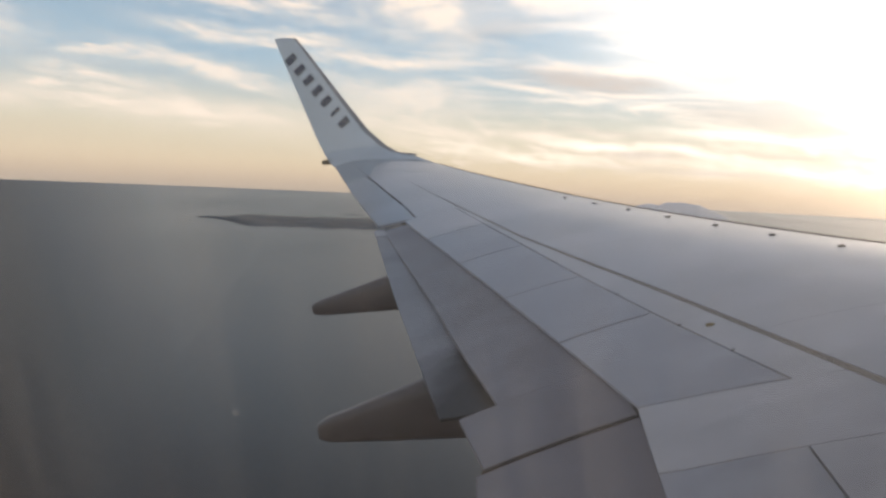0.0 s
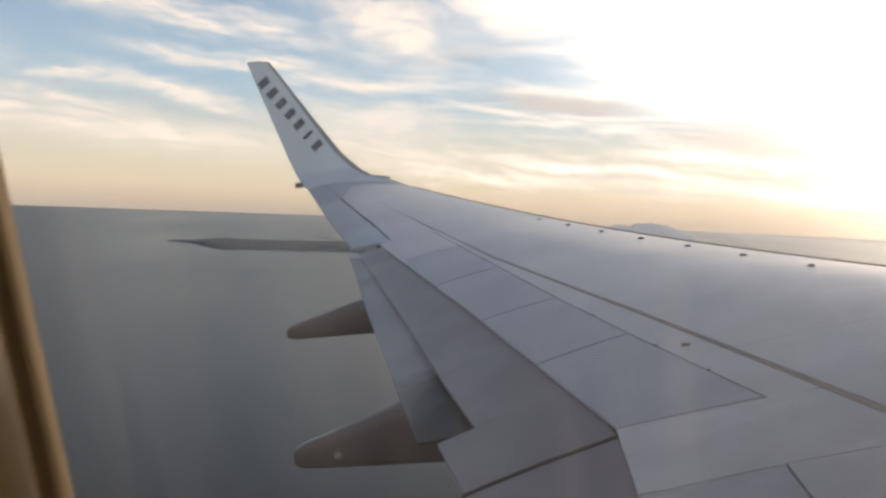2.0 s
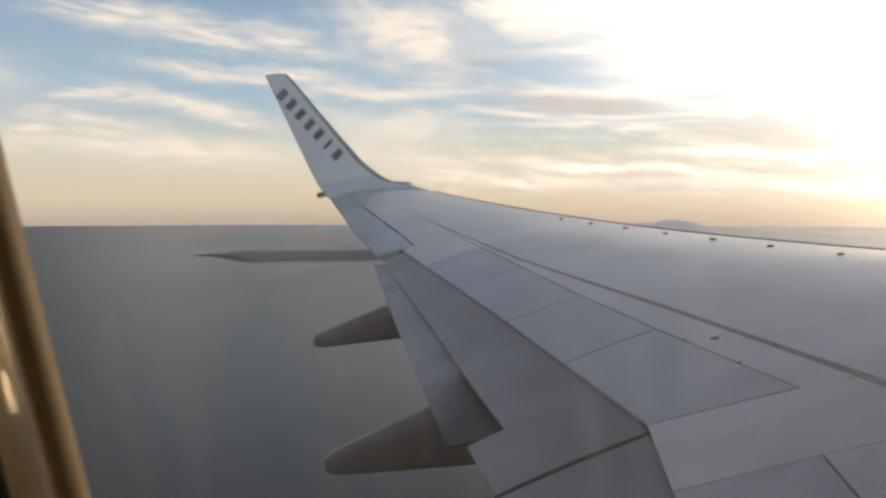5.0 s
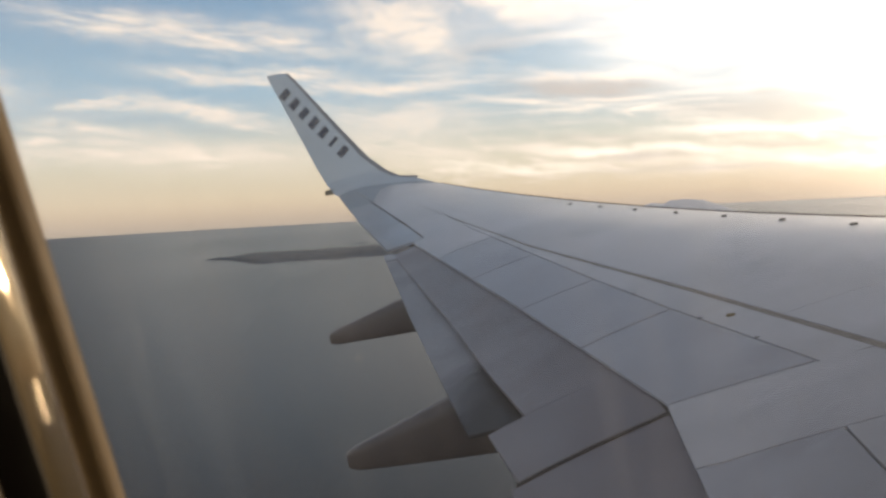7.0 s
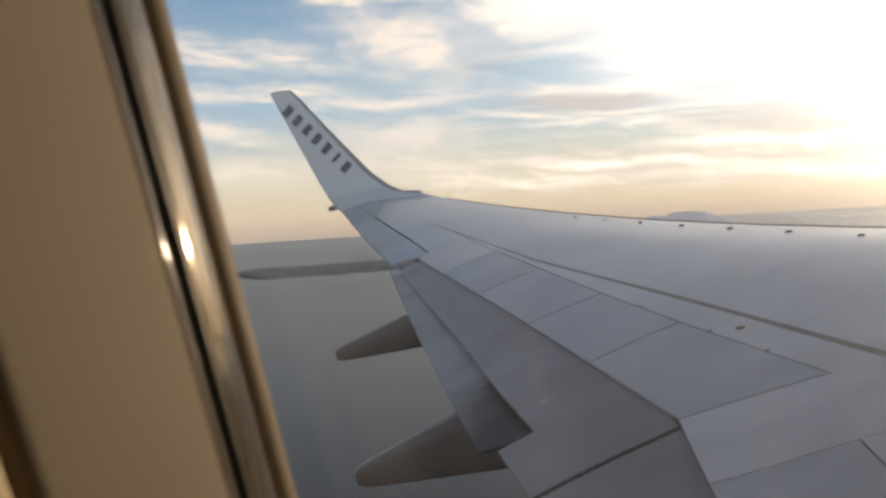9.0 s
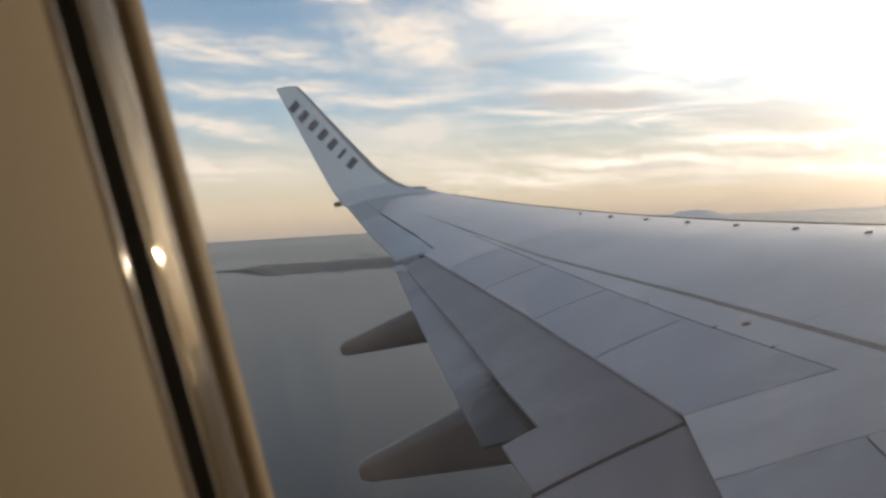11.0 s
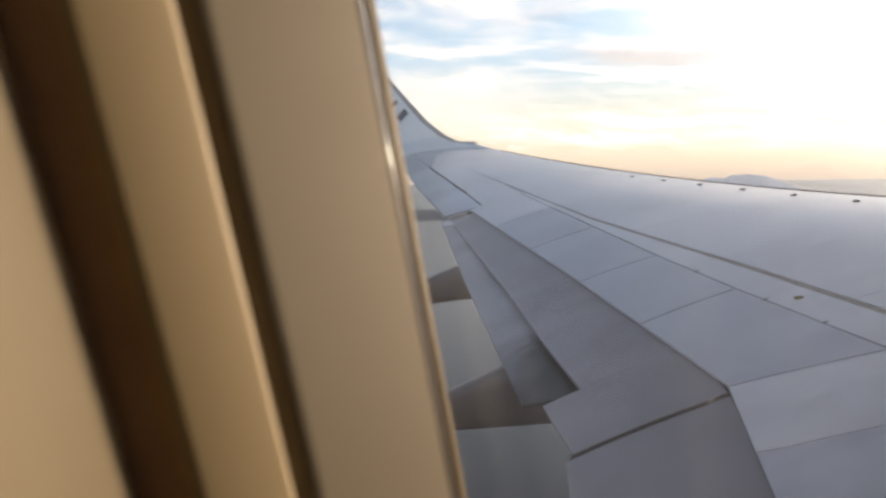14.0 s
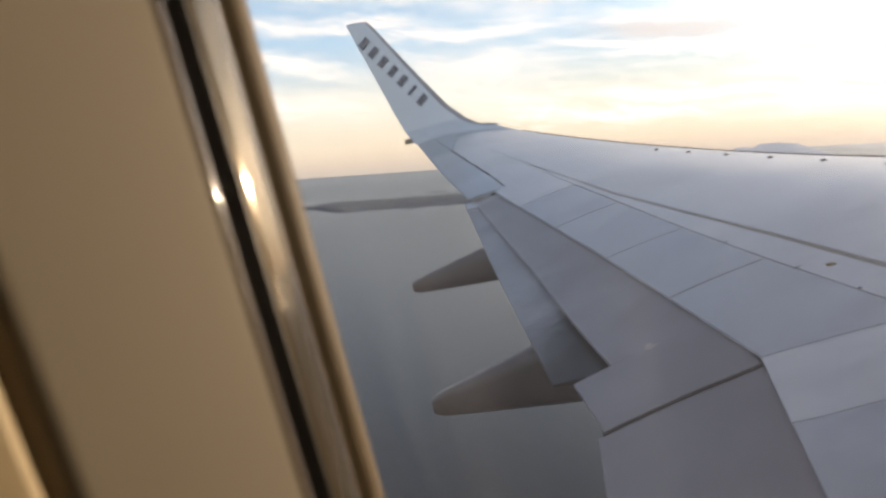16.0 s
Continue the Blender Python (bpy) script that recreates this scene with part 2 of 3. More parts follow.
# browner at the front edge, dirty inboard; the last entry paints dimmer root reflection
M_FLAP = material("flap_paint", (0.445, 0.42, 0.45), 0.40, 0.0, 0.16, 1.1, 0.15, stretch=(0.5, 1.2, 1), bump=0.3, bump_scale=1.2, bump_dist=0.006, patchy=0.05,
                  grime_shade=[(-1.0, -0.31, -1.90, 0.75, 0.5, (0.18, 0.15, 0.155)), (0.0, 1.0, 3.6, 5.0, 0.62, (0.235, 0.20, 0.215)), (0.0, 1.0, 2.8, 1.6, 0.35, (0.17, 0.145, 0.16))])
# inner end mixes dirt with painted shade of the gap; front edge is darker
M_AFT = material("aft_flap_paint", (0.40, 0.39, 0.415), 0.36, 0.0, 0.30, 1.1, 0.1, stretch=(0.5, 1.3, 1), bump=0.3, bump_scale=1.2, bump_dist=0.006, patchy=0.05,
                 grime_shade=[(0.0, 1.0, 4.9, 1.7, 0.7, (0.17, 0.15, 0.165)), (-1.0, 0.45, 2.60, 0.45, 0.95, (0.030, 0.025, 0.025)), (-1.0, -0.26, -1.27, 0.12, 0.5, (0.10, 0.08, 0.07))])
# grey paint darkened so the base carries the shade of the visible sides
M_FAIR = material("fairing_paint_shaded", (0.13, 0.103, 0.101), 0.42, 0.0, 0.25, 1.4, 0.3, coat=0.55, coat_rough=0.25, stain_color=(0.07, 0.06, 0.06))
# bluish base puts the sky's reflection into the aileron's colour
M_AILERON = material("aileron_sky_tint", (0.50, 0.525, 0.58), 0.40, 0.0, 0.20, 1.1, 0.12, stretch=(0.5, 1.2, 1), coat=0.3, coat_rough=0.18, bump=0.2, bump_scale=0.9, bump_dist=0.005, stain_color=(0.28, 0.28, 0.31), patchy=0.06)
M_CORE = material("primer_dark", (0.06, 0.047, 0.040), 0.7)
M_SEAL = material("brown_sealant", (0.34, 0.29, 0.245), 0.75, 0.0, 0.2, 4.0)
# wing paint in blue-grey, with the tip's shading put into the colour
M_TIP = material("tip_shaded_paint", (0.35, 0.41, 0.475), 0.36, 0.0, 0.12, 0.9, 0.2, coat=0.4, coat_rough=0.15, stain_color=(0.28, 0.31, 0.36), patchy=0.05)
# winglet paint darkened, with the curved foot's shading in the colour
M_FOOT = material("winglet_foot_shade", (0.66, 0.73, 0.80), 0.36, 0.0, 0.08, 0.9, 0.0, coat=0.3, coat_rough=0.15, stain_color=(0.40, 0.43, 0.48))
M_WLET = material("winglet_paint", (0.79, 0.85, 0.90), 0.35, 0.0, 0.03, 1.0, 0.04, coat=0.2)
M_BLUE = material("navy_marking", (0.055, 0.065, 0.115), 0.45, 0.0, 0.1, 6.0)
M_STRIP = matte(material("dark_edge", (0.055, 0.045, 0.04), 0.9, 0.0, 0.15, 3.0, 0.2), 0.08)
M_DULL = material("dull_edge_grey", (0.33, 0.33, 0.35), 0.65, 0.0, 0.15, 2.0, 0.2)
M_DOT = material("dark_port", (0.05, 0.045, 0.04), 0.6)
M_CAP = material("brass_cap", (0.27, 0.19, 0.075), 0.6, 0.1)
M_JOINT = material("grey_joint", (0.20, 0.21, 0.22), 0.6)
M_LAMP = material("lamp_housing", (0.22, 0.17, 0.11), 0.3)
M_BEIGE = material("beige_plastic", (0.235, 0.194, 0.134), 0.68, 0.0, 0.035, 2.0, 0.03)
M_CABIN = material("white_cabin_plastic", (0.80, 0.77, 0.71), 0.6, 0.0, 0.03, 2.0)
M_TRIM = material("golden_beige_plastic", (0.44, 0.338, 0.19), 0.6, 0.0, 0.035, 2.0, 0.03)
M_SIDE = material("sidewall_plastic", (0.25, 0.193, 0.108), 0.6, 0.0, 0.04, 2.0, 0.04)
M_BROWN = material("red_brown_plastic", (0.58, 0.345, 0.18), 0.45, 0.0, 0.10, 12.0, 0.1)
M_TAN = matte(material("tan_retainer", (0.095, 0.065, 0.030), 0.6, 0.0, 0.15, 30.0, 0.25), 0.2)
M_BEAD = material("satin_bead", (0.125, 0.097, 0.057), 0.055, 0.5, 0.06, 4.0)
M_GILT = matte(material("glossy_tan_edge", (0.075, 0.055, 0.032), 0.6, 0.0, 0.2, 40.0, coat=0.7, coat_rough=0.06), 0.1)
M_RUBBER = material("black_rubber", (0.028, 0.025, 0.022), 0.4)
M_CARPET = material("cabin_carpet", (0.05, 0.06, 0.10), 0.95, 0.0, 0.2, 40.0)
# scrub and rock lightened to blue-grey: aerial haze painted into the base
M_LAND = material("hazed_scrub_and_rock", (0.075, 0.095, 0.122), 0.95, 0.0, 0.5, 0.02)
# the far island's haze is put into its colour and a faint emission
M_FAR = material("distant_land_haze_glow", (0.13, 0.15, 0.18), 0.95, 0.0, 0.2, 0.02)
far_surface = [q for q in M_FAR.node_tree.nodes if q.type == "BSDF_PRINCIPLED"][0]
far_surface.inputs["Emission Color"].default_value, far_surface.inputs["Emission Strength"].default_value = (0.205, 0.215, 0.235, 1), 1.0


def sea_material():
    m = bpy.data.materials.new("sea_water")
    m.use_nodes = True
    n = Nodes(m.node_tree)
    co = n.add("ShaderNodeTexCoord").outputs["Object"]
    big_ = n.noise(n.add("ShaderNodeMapping", None, Vector=co, Rotation=(0, 0, 0.5), Scale=(1.0, 0.22, 1.0)).outputs[0], 0.0025, 3.0, 0.5, 0.3)
    col = n.mix(n.ramp(big_, 0.35, 0.65), (0.009, 0.013, 0.017), (0.014, 0.019, 0.023))
    # rougher water towards the left, added to darken its reflection there
    xyz = n.add("ShaderNodeSeparateXYZ", None, i0=co)
    sea_bearing = n.math("ADD", n.math("DEGREES", n.math("ARCTAN2", xyz.outputs[0], xyz.outputs[1])), n.math("MULTIPLY_ADD", big_, 6.0, -3.0))
    ruffled = n.math("ADD", n.ramp(big_, 0.3, 0.7, 0.28, 0.33), n.ramp(sea_bearing, -38.0, -21.0, 0.22, 0.0))
    p = n.add("ShaderNodeBsdfPrincipled", None, Base_Color=col, Roughness=ruffled, IOR=1.3)
    p.inputs["Specular Tint"].default_value = (0.80, 0.90, 1.0, 1)
    n.add("ShaderNodeOutputMaterial", None, Surface=p)
    return m


M_SEA = sea_material()


def pane_material():
    """Thin acrylic: clear, a little gloss, and a film of fine dust and smears."""
    m = bpy.data.materials.new("acrylic_pane")
    m.use_nodes = True
    n = Nodes(m.node_tree)
    co = n.add("ShaderNodeTexCoord").outputs["Object"]
    gloss = n.add("ShaderNodeBsdfGlossy", None, Color=(1, 1, 1), Roughness=0.03)
    clear_ = n.add("ShaderNodeBsdfTransparent", None, Color=(0.97, 0.97, 0.97))
    fres = n.add("ShaderNodeFresnel", None, IOR=1.25)
    a = n.add("ShaderNodeMixShader", None, i0=fres, i1=clear_, i2=gloss)
    dust = n.ramp(n.noise(n.add("ShaderNodeMapping", None, Vector=co, Scale=(1, 1, 0.25)).outputs[0], 160.0, 6.0, 0.7), 0.3, 0.9, 0.003, 0.009)
    cell = n.add("ShaderNodeTexVoronoi", None, Vector=co, Scale=70.0, Randomness=1.0)
    pick = n.ramp(n.add("ShaderNodeSeparateColor", None, i0=cell.outputs["Color"]).outputs[0], 0.50, 0.52)
    speck = n.math("MULTIPLY", pick, n.ramp(cell.outputs["Distance"], 0.006, 0.030, 0.4, 0.0))
    smear = n.noise(n.add("ShaderNodeMapping", None, Vector=co, Rotation=(0, 0.12, 0), Scale=(1, 1, 0.05)).outputs[0], 75.0, 4.0, 0.6)
    dust = n.math("ADD", dust, n.ramp(smear, 0.50, 0.72, 0.0, 0.012))
    dust = n.math("MAXIMUM", dust, speck)
    b = n.add("ShaderNodeMixShader", None, i0=dust, i1=a, i2=n.add("ShaderNodeBsdfTranslucent", None, Color=(0.8, 0.8, 0.8)))
    b = n.add("ShaderNodeMixShader", None, i0=0.018, i1=b, i2=n.add("ShaderNodeBsdfRefraction", None, Color=(1, 1, 1), Roughness=0.6, IOR=1.3))
    n.add("ShaderNodeOutputMaterial", None, Surface=b)
    return m


M_PANE = pane_material()


# ---- builders ----
# The aircraft's own axes (x ahead, y outboard, z up) turned into the level world: it flies nose up, a little banked.
PLANE = Matrix(((0.98752, 0.0, -0.1575, 0), (-0.00638, 0.99918, -0.03999, 0), (0.15737, 0.0405, 0.98671, 90.0), (0, 0, 0, 1)))


def mesh_of(name, bm, mat, smooth=35.0):
    bmesh.ops.recalc_face_normals(bm, faces=bm.faces[:])
    me = bpy.data.meshes.new(name)
    bm.to_mesh(me)
    bm.free()
    me.materials.append(mat)
    if smooth:
        for p in me.polygons:
            p.use_smooth = True
        me.set_sharp_from_angle(angle=radians(smooth))
    return me


def part(name, bm, mat, parent, label="", smooth=35.0):
    ob = new(name, mesh_of(name, bm, mat, smooth))
    ob.parent = parent
    return tagged(ob, label)


def thing(name, label, category, m=PLANE, group="", kind=""):
    ob = new(name)
    ob.empty_display_size = 0.2
    ob.matrix_world = m
    return tagged(ob, label, category, group, kind)


def grid_shell(bm, top, low):
    """Closed slab from two equal grids of points."""
    n, k = len(top), len(top[0])
    a = [[bm.verts.new(p) for p in row] for row in top]
    b = [[bm.verts.new(p) for p in row] for row in low]
    for i in range(n - 1):
        for j in range(k - 1):
            bm.faces.new((a[i][j], a[i + 1][j], a[i + 1][j + 1], a[i][j + 1]))
            bm.faces.new((b[i][j], b[i][j + 1], b[i + 1][j + 1], b[i + 1][j]))
    rim = [(i, 0) for i in range(n)] + [(n - 1, j) for j in range(1, k)] + [(i, k - 1) for i in range(n - 2, -1, -1)] + [(0, j) for j in range(k - 2, 0, -1)]
    for (i, j), (p, q) in zip(rim, rim[1:] + rim[:1]):
        bm.faces.new((a[i][j], a[p][q], b[p][q], b[i][j]))


def loft(bm, rings, caps=True):
    vs = [[bm.verts.new(p) for p in r] for r in rings]
    for r, s in zip(vs, vs[1:]):
        for i in range(len(r)):
            j = (i + 1) % len(r)
            bm.faces.new((r[i], r[j], s[j], s[i]))
    if caps:
        bm.faces.new(vs[0]), bm.faces.new(vs[-1][::-1])


def line(*pts):
    """x as a function of y through a few points, going on straight past the ends."""
    def f(y):
        for (y0, x0), (y1, x1) in zip(pts, pts[1:]):
            if y <= y1 or (y1, x1) == pts[-1]:
                return x0 + (x1 - x0) * (y - y0) / (y1 - y0)
    return f


# ---- sea and islands ----
bm = bmesh.new()
rings = [0.0, 40, 120, 300, 600, 1000, 1500, 2200, 3200, 4300, 4880]
for r0, r1 in zip(rings, rings[1:]):
    for k in range(96):
        a0, a1 = 2 * math.pi * k / 96, 2 * math.pi * (k + 1) / 96
        q = [(r1 * math.sin(a0), r1 * math.cos(a0), 0), (r1 * math.sin(a1), r1 * math.cos(a1), 0)]
        q += [(r0 * math.sin(a1), r0 * math.cos(a1), 0), (r0 * math.sin(a0), r0 * math.cos(a0), 0)] if r0 else [(0, 0, 0)]
        bm.faces.new([bm.verts.new(p) for p in q])
bmesh.ops.remove_doubles(bm, verts=bm.verts[:], dist=0.001)
tagged(new("water", mesh_of("water", bm, M_SEA, 0)), "calm grey-blue open sea under a low sun", "sea", kind="structure")


def island(name, label, az0, az1, near, far, height, seed, ridge=None, n=90, k=26, mat=None, kind="", craggy=0.45):
    """A piece of land between two bearings and two distances; ridge(u) shapes its skyline."""
    bm = bmesh.new()
    rows = []
    for i in range(n + 1):
        u = i / n
        az = radians(az0 + (az1 - az0) * u)
        ends = max(0.0, 1 - abs(2 * u - 1) ** 5)
        wob = 0.35 * noise.noise((u * 5, seed, 0)) + 0.15 * noise.noise((u * 17, seed, 2))
        mid_, half = (near + far) / 2 + (far - near) * 0.15 * noise.noise((u * 3, seed, 7)), (far - near) / 2 * ends * (1 + wob) * (1.0 if ridge else 0.1 + 0.9 * min(1.0, max(0.0, (u - 0.05) / 0.11)))
        row = []
        for j in range(k + 1):
            v = j / k
            d = mid_ + half * (2 * v - 1)
            side = max(0.0, 1 - abs(2 * v - 1) ** 2.2)
            x, y = d * math.sin(az), d * math.cos(az)
            rough = 0.8 + craggy * noise.fractal((x * 0.012, y * 0.012, seed), 1.0, 2.0, 5)
            h = height * (ridge(u) if ridge else 1.0) * side * max(0.15, rough) * min(1.0, ends * 2)
            row.append(bm.verts.new((x, y, -0.4 + 0.8 * min(1, side * 6) + h)))
        rows.append(row)
    for r, s in zip(rows, rows[1:]):
        for j in range(k):
            bm.faces.new((r[j], r[j + 1], s[j + 1], s[j]))
    bmesh.ops.remove_doubles(bm, verts=bm.verts[:], dist=0.01)
    t = thing(name, label, "island", Matrix.Identity(4), kind=kind)
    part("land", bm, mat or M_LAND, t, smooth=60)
    return t


def hills(*peaks):
    return lambda u: max(0.08, max(h * math.exp(-((u - c) / s) ** 2) for c, s, h in peaks))


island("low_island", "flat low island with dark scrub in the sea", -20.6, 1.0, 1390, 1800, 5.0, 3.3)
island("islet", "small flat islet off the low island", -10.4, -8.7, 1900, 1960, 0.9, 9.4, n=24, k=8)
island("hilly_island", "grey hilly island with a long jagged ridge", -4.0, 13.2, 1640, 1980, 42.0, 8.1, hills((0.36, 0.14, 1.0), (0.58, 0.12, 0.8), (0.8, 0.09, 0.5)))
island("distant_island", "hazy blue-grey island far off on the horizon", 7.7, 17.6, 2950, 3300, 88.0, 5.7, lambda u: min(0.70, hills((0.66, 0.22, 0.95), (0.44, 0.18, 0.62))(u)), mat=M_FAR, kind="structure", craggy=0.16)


# ---- wing ----
def x_le(y):
    return 1.42 - 0.485 * (y - 10.1) + 0.0063 * (y - 10.1) ** 2


def x_nom(y):
    return -0.75 - 0.2 * (y - 3.9)


def z_up(x, y):
    """Height of the wing's upper skin: dihedral, flex and camber."""
    ch = x_le(y) - x_nom(y)
    c = min(1.1, max(0.0, (x_le(y) - x) / ch))
    k = max(c, 0.04)
    off = -0.36765 * k * k + 0.33676 * k - 0.04788
    if c < 0.04:
        off = -0.065 + 0.03 * math.sqrt(c / 0.04)
    q = min(1.0, max(0.0, (y - 7.5) / 6.5))
    thin = 1 - 0.5 * q * q * (3 - 2 * q)
    twist = (-0.03 - 0.05 * (y - 9) + 0.003 * (y - 9) ** 2) * max(0.0, 1 - c / 0.75)
    return -1.38 + 0.1295 * (y - 3.9) + 0.0104 * (x - 0.76) + 0.0014 * max(y - 6, 0) ** 2 + thin * ch * off + twist


def z_low(x, y):
    ch = x_le(y) - x_nom(y)
    c = min(1.0, max(0.0, (x_le(y) - x) / ch))
    edge = z_up(x_le(y), y)
    return edge - ch * 0.055 * math.sqrt(min(c, 0.3) / 0.3) + (ch * 0.045 * (c - 0.3) if c > 0.3 else 0)


wing = thing("airplane_wing", "light grey airliner wing with partly lowered flaps", "wing")

x_brown = line((3.69, 1.64), (5.23, 1.10), (7.46, 0.27), (10.08, -0.56))
x_thin = line((3.73, 1.38), (4.89, 0.98), (5.89, 0.66), (9.43, -0.41))
x_spo = line((3.2, 0.64), (3.91, 0.67), (4.91, 0.37), (6.27, -0.04), (9.19, -0.97))
x_gap = line((4.51, -0.06), (5.19, -0.24), (6.47, -0.54), (8.91, -1.17))
x_te = line((4.77, -0.43), (7.18, -0.955), (9.2, -1.36))
x_hinge = line((8.9, -0.75), (10.07, -1.06), (13.09, -1.97))
x_tip = line((9.58, -1.38), (11.9, -2.05), (15.79, -3.08))


def slab(name, front, back, y0, y1, mat, label="", dz=0.0, thick=0.016, gap=0.005, nx=6, ny=14, skew0=0.0, skew1=0.0, droop=0.0):
    """A skin panel between two lines along the span; skew shifts the rear corner of an end along the span."""
    bm, top, low = bmesh.new(), [], []
    for i in range(ny + 1):
        v, r0, r1 = i / ny, [], []
        for j in range(nx + 1):
            u = j / nx
            ya, yb = y0 + gap + skew0 * u, y1 - gap + skew1 * u
            y = ya + (yb - ya) * v
            xa, xb = front(y) - gap, back(y) + gap
            x = xa + (xb - xa) * u
            z = z_up(x, y) + (dz(u, y) if callable(dz) else dz) - droop * u * u
            r0.append((x, y, z)), r1.append((x, y, z - thick * (1 - 0.6 * u if droop else 1)))
        top.append(r0), low.append(r1)
    grid_shell(bm, top, low)
    return part(name, bm, mat, wing, label)


# structural box under the skins
def box_back(y):
    return (x_spo(y) + 0.03 if y < 9.3 else x_hinge(y) + 0.03)


bm, rs = bmesh.new(), []
for i in range(41):
    y = -0.6 + 15.7 * i / 40
    f, b = x_le(y) - 0.10, box_back(y) 
    xs = [f + (b - f) * j / 12 for j in range(13)]
    rs.append([(x, y, z_up(x, y) - 0.022) for x in xs] + [(x, y, max(z_low(x, y), z_up(x, y) - 0.5) + 0.01) for x in reversed(xs)])
loft(bm, rs)
part("wing_box", bm, M_CORE, wing, "dark primed structure showing in the panel joints")


def nose_skin(y0, y1, back, mat, label="", name="skin_panel", gap=0.002):
    """Upper skin that wraps round the leading edge."""
    bm, top, low = bmesh.new(), [], []
    for i in range(13):
        y = y0 + gap + (y1 - y0 - 2 * gap) * i / 12
        ch, b = x_le(y) - x_nom(y), back(y)
        span = x_le(y) - b
        pts = [(b + span * (1 - (1 - q) ** 1.0) * 1.0, 0) for q in [j / 14 * 0.9 for j in range(15)]]
        pts += [(x_le(y) - span * 0.1 * (1 - j / 8) ** 2, 0) for j in range(1, 9)]
        up = [(x, y, z_up(x, y)) for x, _ in pts]
        up += [(x_le(y) - ch * 0.12 * (j / 6) ** 2, y, z_low(x_le(y) - ch * 0.12 * (j / 6) ** 2, y)) for j in range(1, 7)]
        inn = []
        for k, p in enumerate(up):
            q, r = up[max(0, k - 1)], up[min(len(up) - 1, k + 1)]
            t = Vector((r[0] - q[0], 0, r[2] - q[2])).normalized()
            inn.append((p[0] + t.z * 0.014, y, p[2] - t.x * 0.014))
        top.append(up), low.append(inn)
    grid_shell(bm, top, low)
    return part(name, bm, mat, wing, label)


def brown_front(y):
    return x_brown(y) + 0.023 - 0.0015 * max(0.0, y - 3.0)


for a, b in ((-0.6, 4.3), (4.3, 6.6), (6.6, 8.9), (8.9, 10.1)):
    nose_skin(a, b, brown_front, M_WING)
for a, b in ((10.1, 12.1), (12.1, 15.1)):
    nose_skin(a, b, lambda y: x_hinge(y), M_WING)

slab("sealant_strip", lambda y: brown_front(y) - 0.0005, lambda y: x_brown(y) - 0.0225 + 0.0030 * max(0.0, y - 3.0), -0.6, 10.1, M_SEAL, "brown sealant band between skin panels", dz=-0.003, gap=0.0, nx=2, ny=30)
slab("skin_panel", lambda y: x_brown(y) - 0.023 + 0.0030 * max(0.0, y - 3.0), x_thin, 3.67, 9.35, M_WING, nx=2, ny=24, skew0=0.03)
slab("skin_panel", lambda y: x_thin(y), x_spo, 8.25, 9.35, M_WING, ny=10)
slab("skin_panel", lambda y: x_brown(y) - 0.016, lambda y: x_hinge(y), 9.35, 10.1, M_WING, nx=6, ny=8, gap=0.002)
slab("skin_panel", lambda y: x_brown(y) - 0.023, x_spo, 3.08, 3.67, M_WING, nx=8, ny=6, skew0=0.28, skew1=0.235)
slab("skin_panel", lambda y: x_brown(y) - 0.023, lambda y: 1.25, -0.6, 3.08, M_WING, ny=10, skew1=0.135)
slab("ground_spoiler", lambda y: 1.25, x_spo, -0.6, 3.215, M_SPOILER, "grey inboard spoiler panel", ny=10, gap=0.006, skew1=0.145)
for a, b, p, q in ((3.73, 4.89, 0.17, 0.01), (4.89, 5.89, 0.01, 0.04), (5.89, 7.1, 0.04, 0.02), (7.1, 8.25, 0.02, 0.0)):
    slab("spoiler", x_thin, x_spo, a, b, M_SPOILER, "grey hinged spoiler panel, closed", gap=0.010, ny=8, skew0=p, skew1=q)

# faint seam that carries the sealant band on towards the tip
slab("seam", lambda y: x_brown(y) + 0.0045 - 0.0018 * (y - 10.1), lambda y: x_brown(y) - 0.0045 + 0.0018 * (y - 10.1), 10.1, 12.3, M_SEAL, "faint brown seam", dz=0.003, thick=0.008, gap=0.0, nx=2, ny=10)

# small hinge fittings along the spoilers' front joint
for y in (4.15, 4.62, 5.35, 6.4, 7.5):
    bm = bmesh.new()
    bmesh.ops.create_cube(bm, size=1.0)
    bmesh.ops.bevel(bm, geom=bm.edges[:], offset=0.15, segments=1, affect="EDGES")
    bmesh.ops.transform(bm, matrix=Matrix.Translation((x_thin(y) + 0.012, y, z_up(x_thin(y), y) + 0.001)) @ Matrix.Diagonal((0.032, 0.014, 0.008, 1)), verts=bm.verts[:])
    part("hinge_fitting", bm, M_CORE, wing, "small dark hinge fitting")

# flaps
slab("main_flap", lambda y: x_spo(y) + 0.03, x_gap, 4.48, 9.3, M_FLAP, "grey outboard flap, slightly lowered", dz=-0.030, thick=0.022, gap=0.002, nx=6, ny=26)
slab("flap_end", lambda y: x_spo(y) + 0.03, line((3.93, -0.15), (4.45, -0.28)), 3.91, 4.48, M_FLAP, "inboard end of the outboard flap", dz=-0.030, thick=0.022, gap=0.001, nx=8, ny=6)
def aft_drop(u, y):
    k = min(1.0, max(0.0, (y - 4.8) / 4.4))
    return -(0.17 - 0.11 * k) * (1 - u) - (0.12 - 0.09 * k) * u


